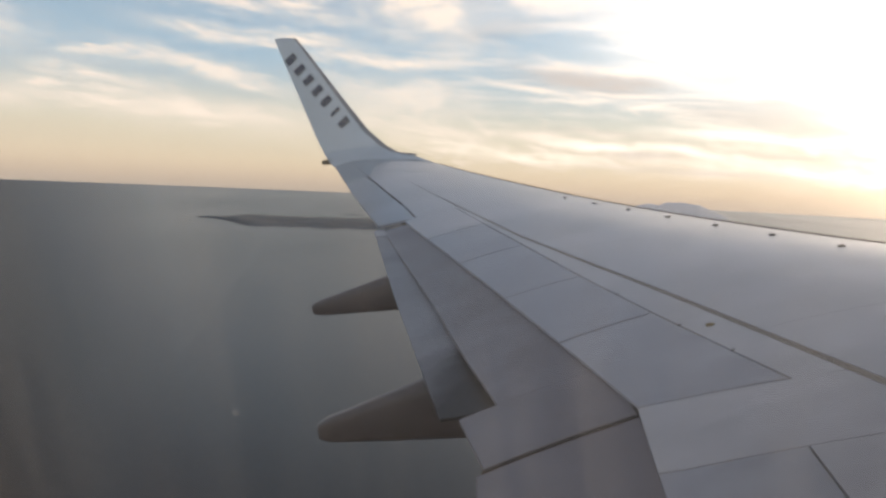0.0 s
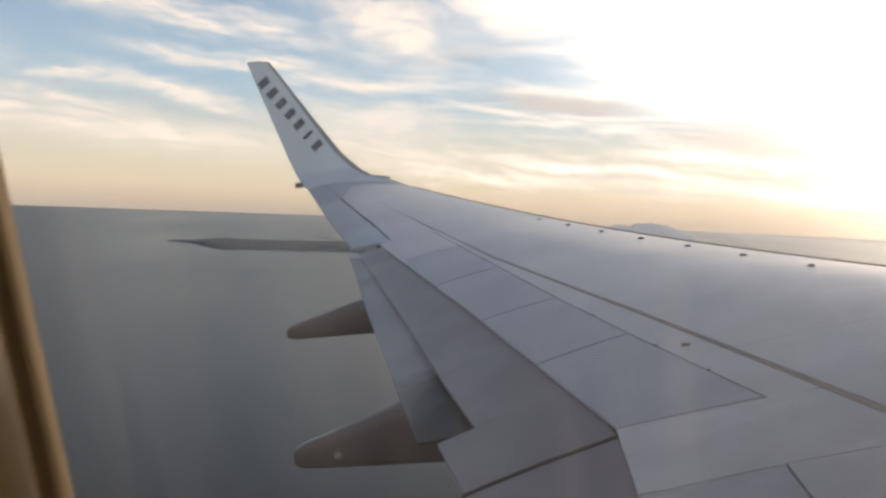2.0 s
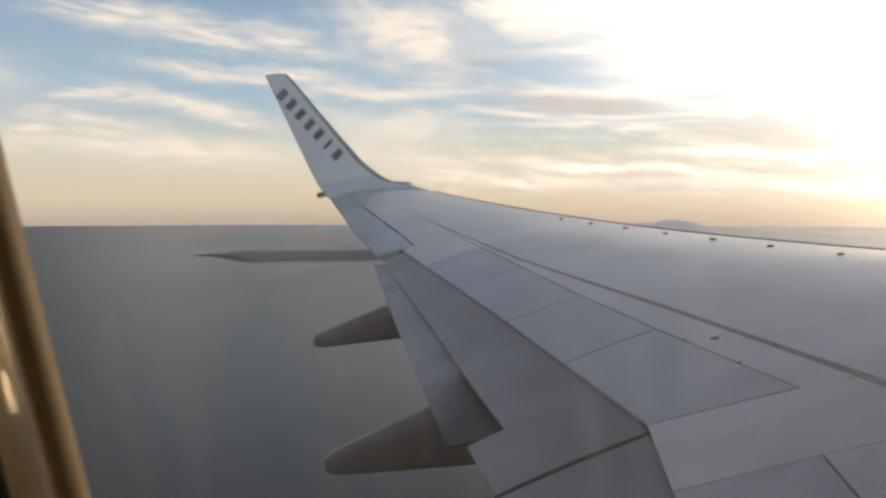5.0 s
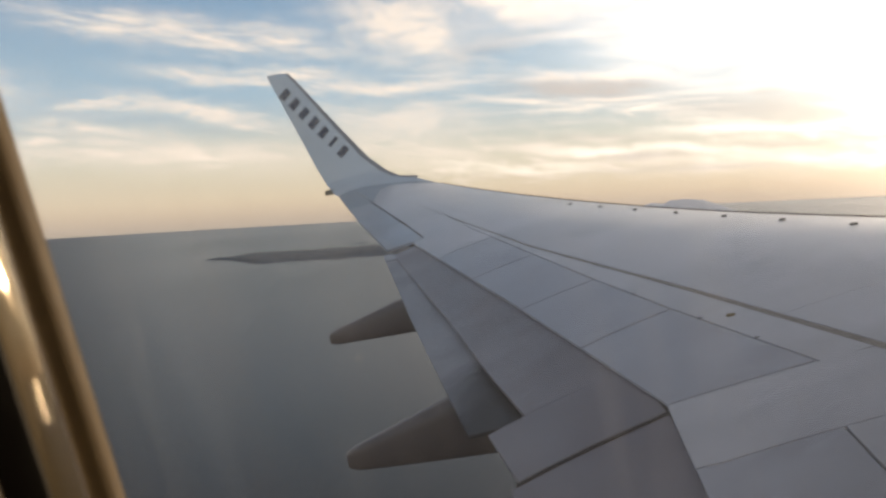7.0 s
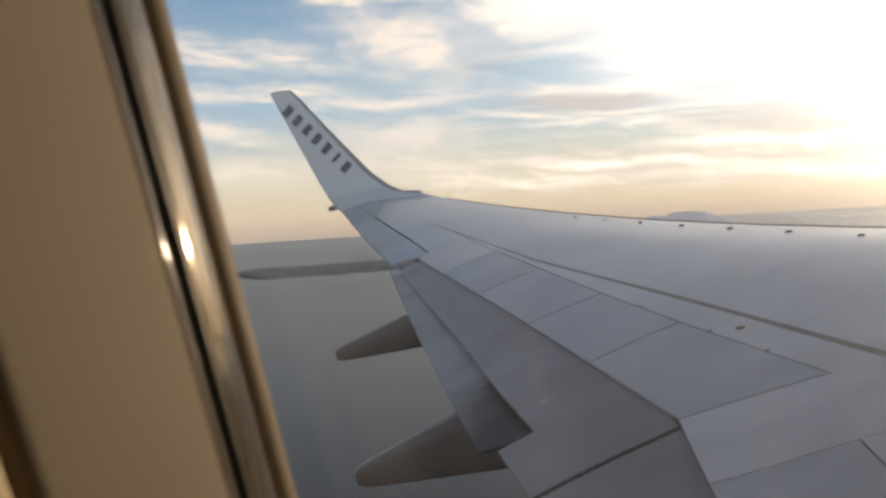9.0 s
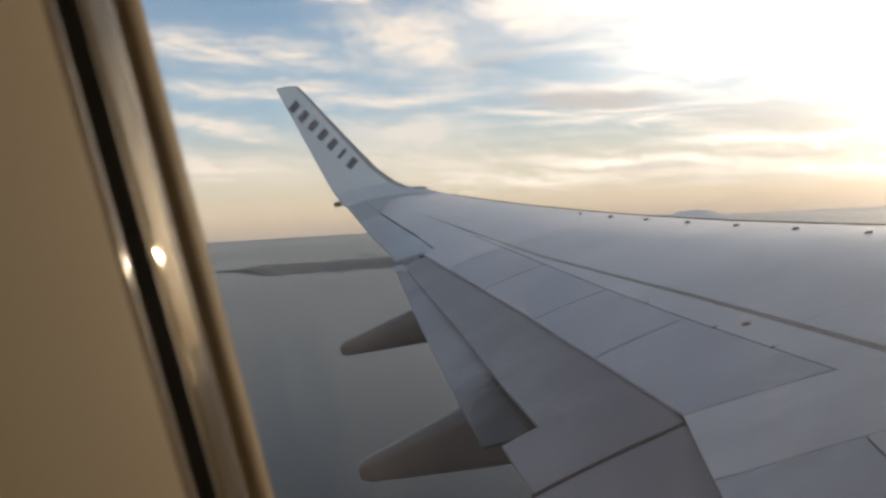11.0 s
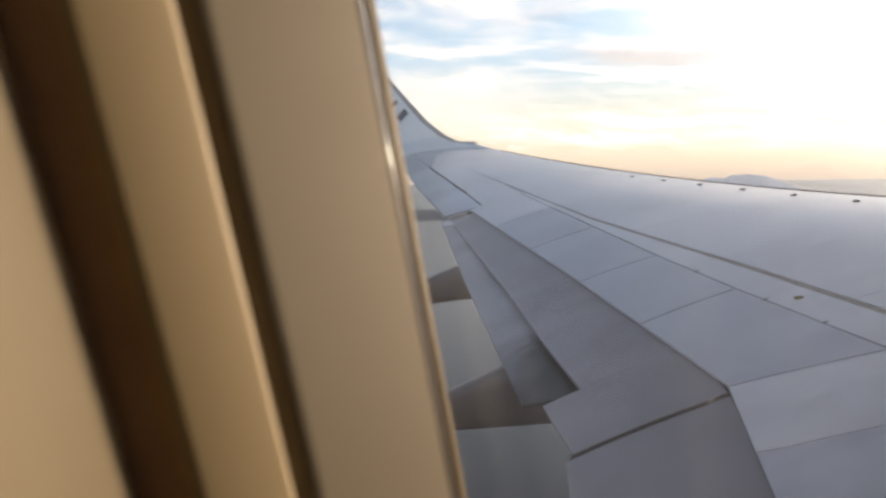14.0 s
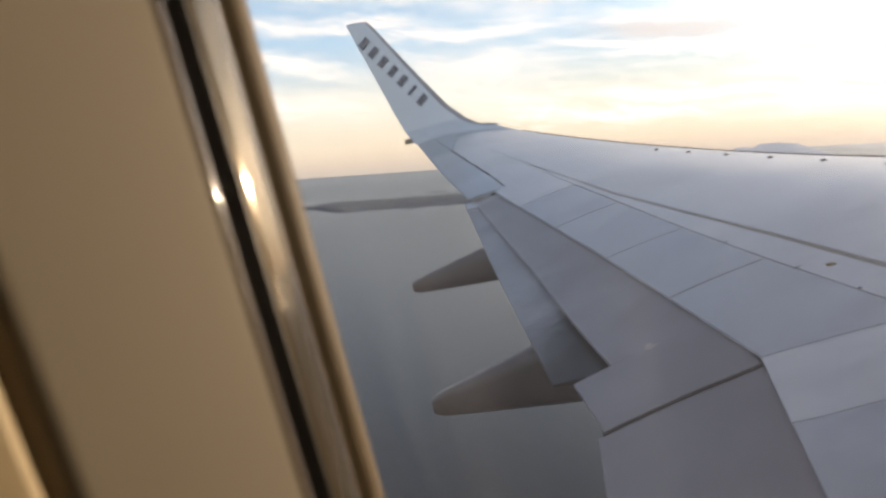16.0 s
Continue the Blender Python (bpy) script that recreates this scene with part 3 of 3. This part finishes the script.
slab("aft_flap", lambda y: x_gap(y) + 0.12, x_te, 4.62, 9.22, M_AFT, "grey rear flap segment with dirt streaks and painted shade at its inner end", dz=aft_drop, thick=0.05, gap=0.0, nx=6, ny=26, skew0=0.15, droop=0.01)
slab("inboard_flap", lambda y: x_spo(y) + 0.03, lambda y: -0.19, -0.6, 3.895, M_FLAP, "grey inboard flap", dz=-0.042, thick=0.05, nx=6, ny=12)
# dark strip laid in the gap to paint its shade
slab("flap_gap_shade", lambda y: x_spo(y) + 0.01, lambda y: -0.16, 3.893, 3.911, M_CORE, "dark strip painting the shade in the gap between the flaps", dz=-0.034, thick=0.02, gap=0.0, nx=6, ny=2)
slab("flap_end_tab", lambda y: -1.22 - 0.25 * (y - 9.1), lambda y: -1.37 - 0.2 * (y - 9.23), 9.10, 9.38, M_SPOILER, "pale tab at the outer end of the flap", dz=-0.022, thick=0.03, gap=0.0, nx=3, ny=3, skew0=0.13, skew1=0.11)
slab("aileron", lambda y: x_hinge(y) - 0.016, x_tip, 9.33, 13.07, M_AILERON, "grey aileron, level", thick=0.03, gap=0.004, skew0=0.25, ny=14)
slab("tip_panel", lambda y: x_hinge(y) - 0.003, x_tip, 13.07, 15.1, M_TIP, "fixed trailing edge at the wing tip", thick=0.03, gap=0.003, ny=10)

for a, b in ((10.3, 11.4), (11.55, 13.1)):
    slab("hinge_slot", lambda y: x_hinge(y) + 0.006, lambda y: x_hinge(y) - 0.006, a, b, M_CORE, "dark slot along the aileron hinge" if a < 11 else "", dz=0.004, thick=0.02, gap=0.0, nx=2, ny=6)

# raised dark lip round the leading edge
lip_end = line((4, 0.0455), (6, 0.0645), (7, 0.072), (8, 0.067), (9, 0.0455), (11, 0.038), (13, 0.0255), (15, 0.0205))
bm, top, low = bmesh.new(), [], []
for i in range(61):
    y = -0.5 + 15.5 * i / 60
    ch = x_le(y) - x_nom(y)
    xs = [x_le(y) - ch * lip_end(y) * (1 - k / 8) ** 2 for k in range(9)]
    up = [(x, y, z_up(x, y) + 0.012) for x in xs] + [(x_le(y) + 0.003, y, z_up(x_le(y), y) - 0.03)]
    top.append(up), low.append([(x - 0.004, y, z - 0.016) for x, _, z in up])
grid_shell(bm, top, low)
part("leading_edge_strip", bm, M_STRIP, wing, "thin dark lip along the leading edge")

# row of small dark ports
for i in range(8):
    y = 9.51 - 0.632 * i
    x, bm = 0.94 + 0.263 * i, bmesh.new()
    bmesh.ops.create_uvsphere(bm, u_segments=10, v_segments=6, radius=1.0)
    bmesh.ops.transform(bm, matrix=Matrix.Translation((x, y, z_up(x, y))) @ Matrix.Diagonal((0.033, 0.016, 0.016, 1)), verts=bm.verts[:])
    part("leading_edge_port", bm, M_DOT, wing, "small dark oval port" if i == 0 else "")

bm = bmesh.new()
bmesh.ops.create_uvsphere(bm, u_segments=14, v_segments=8, radius=1.0)
bmesh.ops.transform(bm, matrix=Matrix.Translation((1.23, 4.51, z_up(1.23, 4.51))) @ Matrix.Diagonal((0.030, 0.024, 0.010, 1)), verts=bm.verts[:])
part("fuel_gauge_cap", bm, M_CAP, wing, "small yellowish cap on the wing skin")


def fairing(y, tail, tip_top, tip_low, nose_x, top_z, low_z, width):
    """Canoe-shaped flap track fairing with a blunt tail."""
    bm, rs = bmesh.new(), []
    for i in range(37):
        u = i / 36
        x = tail + (nose_x - tail) * u
        zt, zl = min(tip_top + (top_z - tip_top) * u, 9.0 if x < x_te(y) else z_up(x, y) + aft_drop(0.5, y) - 0.02), tip_low + (low_z - tip_low) * u ** 0.8
        wd = width * (0.32 + 0.68 * min(1.0, u * 1.3) ** 0.8)
        if i == 0:
            zt, zl, wd = (zt + zl) / 2 + (zt - zl) * 0.36, (zt + zl) / 2 - (zt - zl) * 0.36, wd * 0.7
        mid_, hh = (zt + zl) / 2, (zt - zl) / 2
        ring = []
        for k in range(20):
            a = 2 * math.pi * k / 20
            c, s = math.cos(a), math.sin(a)
            ring.append((x, y + wd * math.copysign(abs(c) ** 0.6, c), mid_ + hh * math.copysign(abs(s) ** 0.6, s)))
        rs.append(ring)
    loft(bm, rs)
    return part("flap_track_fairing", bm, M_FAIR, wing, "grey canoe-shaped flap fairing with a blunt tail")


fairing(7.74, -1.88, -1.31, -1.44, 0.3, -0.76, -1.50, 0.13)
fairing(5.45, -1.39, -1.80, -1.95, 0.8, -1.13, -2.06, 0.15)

# thin overlay at the winglet's root, painting the shading of skin that turns up
slab("winglet_root_shading", line((13.1, -1.935), (13.8, -1.95), (14.4, -1.93), (14.75, -1.75), (14.95, -1.45), (15.06, -1.05)), lambda y: x_hinge(y) + 0.004, 13.1, 15.06, M_TIP, "thin blue-grey overlay painting the shading at the winglet's root", dz=0.006, thick=0.012, gap=0.0, nx=6, ny=18)

# winglet: sections of tail x, nose x, y, z and lean
SECT = [(-2.90, -0.92, 15.05, None, 8), (-2.99, -1.32, 15.38, 0.085, 20), (-3.10, -1.66, 15.58, 0.205, 45), (-3.20, -1.92, 15.68, 0.38, 66), (-3.33, -2.24, 15.75, 0.72, 78),
        (-3.55, -2.69, 15.87, 1.41, 80), (-3.74, -3.06, 15.97, 2.0, 80), (-3.93, -3.42, 16.08, 2.58, 80), (-3.985, -3.55, 16.11, 2.76, 80), (-4.0, -3.74, 16.12, 2.80, 80)]
bm, rs = bmesh.new(), []
for xt, xn, y, z, lean in SECT:
    ring, ch = [], xn - xt
    nn = Vector((0, -math.sin(radians(lean)), math.cos(radians(lean))))
    half = [0.0, 0.02, 0.07, 0.16, 0.3, 0.5, 0.7, 0.86, 1.0]
    prof = [0.0, 0.022, 0.037, 0.047, 0.052, 0.046, 0.031, 0.015, 0.001]
    for side, order in ((1, range(9)), (-1, range(7, 0, -1))):
        for k in order:
            x = xn - ch * half[k]
            base = Vector((x, y, z_up(x, y) - prof[k] * ch * 0.9 if z is None else z))
            ring.append(base + nn * (side * prof[k] * ch * 0.9))
    rs.append(ring)
loft(bm, rs[3:])
winglet = part("winglet", bm, M_WLET, wing, "white upswept winglet", smooth=50)
bm = bmesh.new()
loft(bm, rs[:4])
part("winglet_base", bm, M_FOOT, winglet, "curved foot of the winglet, shaded blue-grey in its paint", smooth=50)

# dull grey strip round the winglet's leading edge
bm, top, low = bmesh.new(), [], []
for ring in rs[1:9]:
    edge = [ring[3].lerp(ring[2], 0.6), ring[2], ring[1], ring[0], ring[15], ring[14]]
    back = (ring[8] - ring[0]).normalized() * 0.004
    top.append([p - back + (Vector((0, -0.003, 0.001)) if k < 3 else Vector((0, 0.003, -0.001))) for k, p in enumerate(edge)])
    low.append([p + back * 0.5 for p in edge])
grid_shell(bm, top, low)
part("winglet_leading_edge", bm, M_DULL, winglet, "dull grey leading edge", smooth=60)

# dark pointed fairing where the winglet meets the wing's leading edge
bm, rgs = bmesh.new(), []
for k in range(9):
    u = k / 8
    x, y, z = -1.72 + 0.42 * u, 15.50 - 0.10 * u, 0.185 - 0.062 * u
    wd, hh = 0.05 * math.sin(math.pi * min(1.0, 0.12 + 0.86 * u)) + 0.004, 0.033 * math.sin(math.pi * min(1.0, 0.35 + 0.5 * u)) + 0.003
    rgs.append([(x, y + wd * math.cos(a), z + hh * math.sin(a)) for a in [2 * math.pi * q / 10 for q in range(10)]])
loft(bm, rgs)
part("root_fairing", bm, M_DULL, winglet, "small dark pointed fairing at the winglet's root", smooth=50)

# joint round the root of the winglet
bm = bmesh.new()
two = [[p.lerp(q, k) + Vector((0, -0.004, 0.0035)) for p, q in zip(rs[0], rs[1])] for k in (0.10, 0.16)]
loft(bm, two, caps=False)
part("winglet_joint", bm, M_JOINT, wing, "grey joint round the winglet's root")

# the marking on the winglet: seven plain dark bars in a row
for i in range(7):
    u = i / 6
    c = Vector((-3.68, 16.035, 2.33)).lerp(Vector((-2.72, 15.775, 0.93)), u)
    up, along = Vector((0.16, 0.017, 0.12)), Vector((0.55, -0.15, -0.82)).normalized()
    nn = up.cross(along).normalized()
    if nn.y > 0:
        nn = -nn
    bm = bmesh.new()
    q = []
    wd = 0.068 if i != 5 else 0.034
    for a, b in ((-0.6, -1), (0.6, -1), (0.6, 1), (-0.6, 1)):
        q.append(c + up * a + along * wd * b + nn * 0.055)
    vs = [bm.verts.new(p) for p in q] + [bm.verts.new(p - nn * 0.05) for p in q]
    for f in ((0, 1, 2, 3), (7, 6, 5, 4), (0, 4, 5, 1), (1, 5, 6, 2), (2, 6, 7, 3), (3, 7, 4, 0)):
        bm.faces.new([vs[k] for k in f])
    part("marking_bar", bm, M_BLUE, winglet, "dark blue painted bar", smooth=0)

bm = bmesh.new()
bmesh.ops.create_cube(bm, size=1.0)
bmesh.ops.transform(bm, matrix=Matrix.Translation((-3.12, 15.62, 0.18)) @ Matrix.Diagonal((0.24, 0.09, 0.10, 1)), verts=bm.verts[:])
bmesh.ops.bevel(bm, geom=bm.edges[:], offset=0.01, segments=2, affect="EDGES")
part("navigation_light", bm, M_LAMP, wing, "small brownish rear position light")


# ---- cabin wall and window ----
# Profile points are (outward from the opening's edge, depth outboard); the wall leans in towards the top.
CX, HALF_W, HALF_H, RAD = 0.05, 0.115, 0.175, 0.08


def ring_at(o, depth, n=14, square=False):
    pts, r = [], max(0.004, RAD + o)
    w2, h2 = HALF_W + o - r, HALF_H + o - r
    for cx, cz, a0 in ((w2, h2, 0), (-w2, h2, 90), (-w2, -h2, 180), (w2, -h2, 270)):
        for k in range(n + 1):
            a = radians(a0 + 90 * k / n)
            x, z = cx + r * math.cos(a), cz + r * math.sin(a)
            pts.append((CX + x + 0.0214 * z, depth - 0.115 * z, z))
    return pts


def swept(name, profile, mat, parent, label="", smooth=50):
    """A closed band round the window from a closed profile."""
    bm = bmesh.new()
    vs = [[bm.verts.new(p) for p in ring_at(o, d)] for o, d in profile]
    for r, s in zip(vs, vs[1:] + vs[:1]):
        for i in range(len(r)):
            j = (i + 1) % len(r)
            bm.faces.new((r[i], r[j], s[j], s[i]))
    return part(name, bm, mat, parent, label, smooth)


window = thing("window_1", "rounded airliner cabin window with beige reveal", "window", kind="structure")
swept("pane_retainer", [(0.0030, 0.1590), (-0.0002, 0.1578), (-0.0018, 0.1566), (-0.0024, 0.1553), (-0.0025, 0.1538), (-0.0022, 0.1522), (-0.0014, 0.1510), (-0.0003, 0.1500), (0.0004, 0.1488), (0.0006, 0.1472), (0.0002, 0.1458), (-0.0006, 0.1451), (0.03, 0.1451), (0.03, 0.172), (0.016, 0.172), (0.014, 0.160)], M_TAN, window, "tan plastic ring round the pane")
swept("bead", [(-0.0008, 0.1453), (-0.0021, 0.1452), (-0.00265, 0.1446), (-0.00280, 0.1434), (-0.00274, 0.1418), (-0.00254, 0.1400), (-0.00232, 0.1384), (-0.00216, 0.1372), (-0.00185, 0.1364), (0.006, 0.1362), (0.006, 0.1453)], M_BEAD, window, "satin bead catching the sun")
swept("shade_slot", [(-0.0014, 0.1362), (-0.0021, 0.1360), (-0.0020, 0.1357), (-0.0012, 0.1354), (0.012, 0.1348), (0.012, 0.1225), (0.0, 0.1218), (-0.0030, 0.1200), (0.03, 0.1200), (0.03, 0.1360)], M_RUBBER, window, "dark slot for the sliding shade")
swept("reveal", [(-0.0072, 0.1166), (-0.0066, 0.1152), (0.0022, 0.0983), (0.0026, 0.0976), (0.0032, 0.0970), (0.0042, 0.0966), (0.0060, 0.0964), (0.014, 0.0963), (0.03, 0.0963), (0.03, 0.1174), (-0.0060, 0.1174), (-0.0068, 0.1171)], M_BEIGE, window, "beige plastic reveal", 60)
swept("reveal_edge", [(-0.0060, 0.1170), (-0.0071, 0.1168), (-0.0075, 0.1173), (-0.0076, 0.1181), (-0.0073, 0.1189), (-0.0064, 0.1196), (-0.0050, 0.1200), (0.003, 0.1200), (0.003, 0.1170)], M_GILT, window, "glossy tan edge of the reveal")
swept("trim", [(0.016, 0.0960), (0.0056, 0.0958), (0.0047, 0.0954), (0.0043, 0.0947), (0.0044, 0.0940), (0.0049, 0.0930), (0.0086, 0.0873), (0.0091, 0.0867), (0.0098, 0.0864), (0.03, 0.0864), (0.03, 0.0960)], M_TRIM, window, "golden beige inner trim ring", 14)
swept("trim_groove", [(0.0097, 0.0866), (0.0112, 0.0860), (0.0128, 0.0851), (0.0140, 0.0842), (0.0150, 0.0838), (0.03, 0.0836), (0.03, 0.0868)], M_BROWN, window, "red-brown groove between trim and sidewall")
for d, nm, reach in ((0.1610, "inner_pane", 0.02), (0.188, "outer_pane", 0.056)):
    bm = bmesh.new()
    a = [bm.verts.new(p) for p in ring_at(reach, d)]
    bm.faces.new(a)
    ext = bmesh.ops.extrude_face_region(bm, geom=bm.faces[:])
    bmesh.ops.translate(bm, vec=(0, 0.003, 0), verts=[v for v in ext["geom"] if isinstance(v, bmesh.types.BMVert)])
    pane = part(nm, bm, M_PANE, window, "clear acrylic pane with fine dust", smooth=0)
    pane.visible_shadow = False

# sidewall: flares from the window out to a large plain panel, with the fuselage skin behind it
wall = thing("wall_cabin", "beige plastic cabin sidewall panel", "wall", kind="structure")
bm = bmesh.new()
prof = [(0.0150, 0.0838), (0.0139, 0.0836), (0.0136, 0.0830), (0.0138, 0.0822), (0.0144, 0.0806), (0.0165, 0.066), (0.0185, 0.04), (0.031, 0.0), (0.05, -0.035), (0.09, -0.06), (0.2, -0.07), (0.4, -0.07), (0.6, -0.07), (0.8, -0.07), (1.0, -0.07), (1.2, -0.07)]
def inside(p, depth):
    """Keeps a point of the sidewall within the round hull."""
    return (p[0], min(p[1], -1.64 + (1.86 - depth) * math.cos(math.asin(max(-0.98, min(0.98, (p[2] + 0.4) / 1.9))))), p[2])


vs = [[bm.verts.new(inside(p, 0.05 if k < len(prof) else 0.0)) for p in ring_at(o, d)] for k, (o, d) in enumerate(prof + [(1.2, 0.21), (0.9, 0.21), (0.6, 0.21), (0.3, 0.21), (0.06, 0.21), (0.06, 0.172), (0.035, 0.172), (0.035, 0.0838)])]
for r, s in zip(vs, vs[1:] + vs[:1]):
    for i in range(len(r)):
        j = (i + 1) % len(r)
        bm.faces.new((r[i], r[j], s[j], s[i]))
part("sidewall_panel", bm, M_SIDE, wall)


def block(name, lo, hi, mat, label, category, kind="structure"):
    bm = bmesh.new()
    bmesh.ops.create_cube(bm, size=1.0)
    m = Matrix.Translation([(a + b) / 2 for a, b in zip(lo, hi)]) @ Matrix.Diagonal([b - a for a, b in zip(lo, hi)] + [1])
    bmesh.ops.transform(bm, matrix=m, verts=bm.verts[:])
    ob = new(name, mesh_of(name, bm, mat, 0))
    ob.matrix_world = PLANE
    return tagged(ob, label, category, kind=kind)


# unseen cabin shell, white and open on the far side to brighten the trim
block("floor", (-1.5, -3.3, -1.25), (1.5, 0.06, -1.15), M_CARPET, "dark blue cabin carpet", "floor")
block("ceiling", (-1.5, -2.70, 1.06), (1.5, -0.58, 1.10), M_CABIN, "white cabin ceiling", "ceiling")
bm = bmesh.new()
for z0, z1, x0, x1 in [(-1.15, -0.25, -1.5, 1.5), (0.30, 1.10, -1.5, 1.5)] + [(-0.25, 0.30, 0.5 * k - 0.06, 0.5 * k + 0.06) for k in range(-2, 3)]:
    shells = ([], [])
    for q in range(9):
        z = z0 + (z1 - z0) * q / 8
        for shell, rad in zip(shells, (1.85, 1.80)):
            shell.append([(x, -1.64 - rad * math.cos(math.asin((z + 0.4) / 1.9)), z) for x in (x0, x1)])
    grid_shell(bm, *shells)
across = tagged(new("wall_opposite", mesh_of("wall_opposite", bm, M_CABIN, 35)), "unseen white sidewall across the cabin, with openings added to let in light", "wall", kind="structure")
across.matrix_world = PLANE
for nm, x0, x1 in (("wall_front", 1.2, 1.3), ("wall_back", -1.2, -1.1)):
    angles = [-23.2 + 75.2 * q / 12 for q in range(13)] + [128 + 75.2 * q / 12 for q in range(13)]
    outline = [(-1.64 + 1.84 * math.cos(radians(a)), -0.4 + 1.84 * math.sin(radians(a))) for a in angles]
    bm = bmesh.new()
    loft(bm, [[(x, y, z) for y, z in outline] for x in (x0, x1)])
    bulkhead = tagged(new(nm, mesh_of(nm, bm, M_CABIN, 35)), "plain white cabin bulkhead", "wall", kind="structure")
    bulkhead.matrix_world = PLANE

# outer skin of the fuselage: a tube with a belt of windows on each side; the wing runs into it
fus = thing("wall_fuselage", "white painted curved fuselage skin with cabin windows", "fuselage", kind="structure")


def skin(a0, a1, x0, x1, steps):
    bm, top, low = bmesh.new(), [], []
    for i in range(steps + 1):
        a = radians(a0 + (a1 - a0) * i / steps)
        top.append([(x, -1.64 + 1.90 * math.cos(a), -0.4 + 1.90 * math.sin(a)) for x in (x0, x1)])
        low.append([(x, -1.64 + 1.87 * math.cos(a), -0.4 + 1.87 * math.sin(a)) for x in (x0, x1)])
    grid_shell(bm, top, low)
    part("skin", bm, M_WLET, fus)


skin(28, 152, -6.0, 9.0, 40)
skin(182, 358, -6.0, 9.0, 56)
for a0, a1 in ((-2, 28), (152, 182)):
    ends = [-6.0] + [0.05 + 0.62 * k + e for k in range(-9, 14) for e in (-0.22, 0.22)] + [9.0]
    for x0, x1 in zip(ends[0::2], ends[1::2]):
        skin(a0, a1, x0, x1, 8)
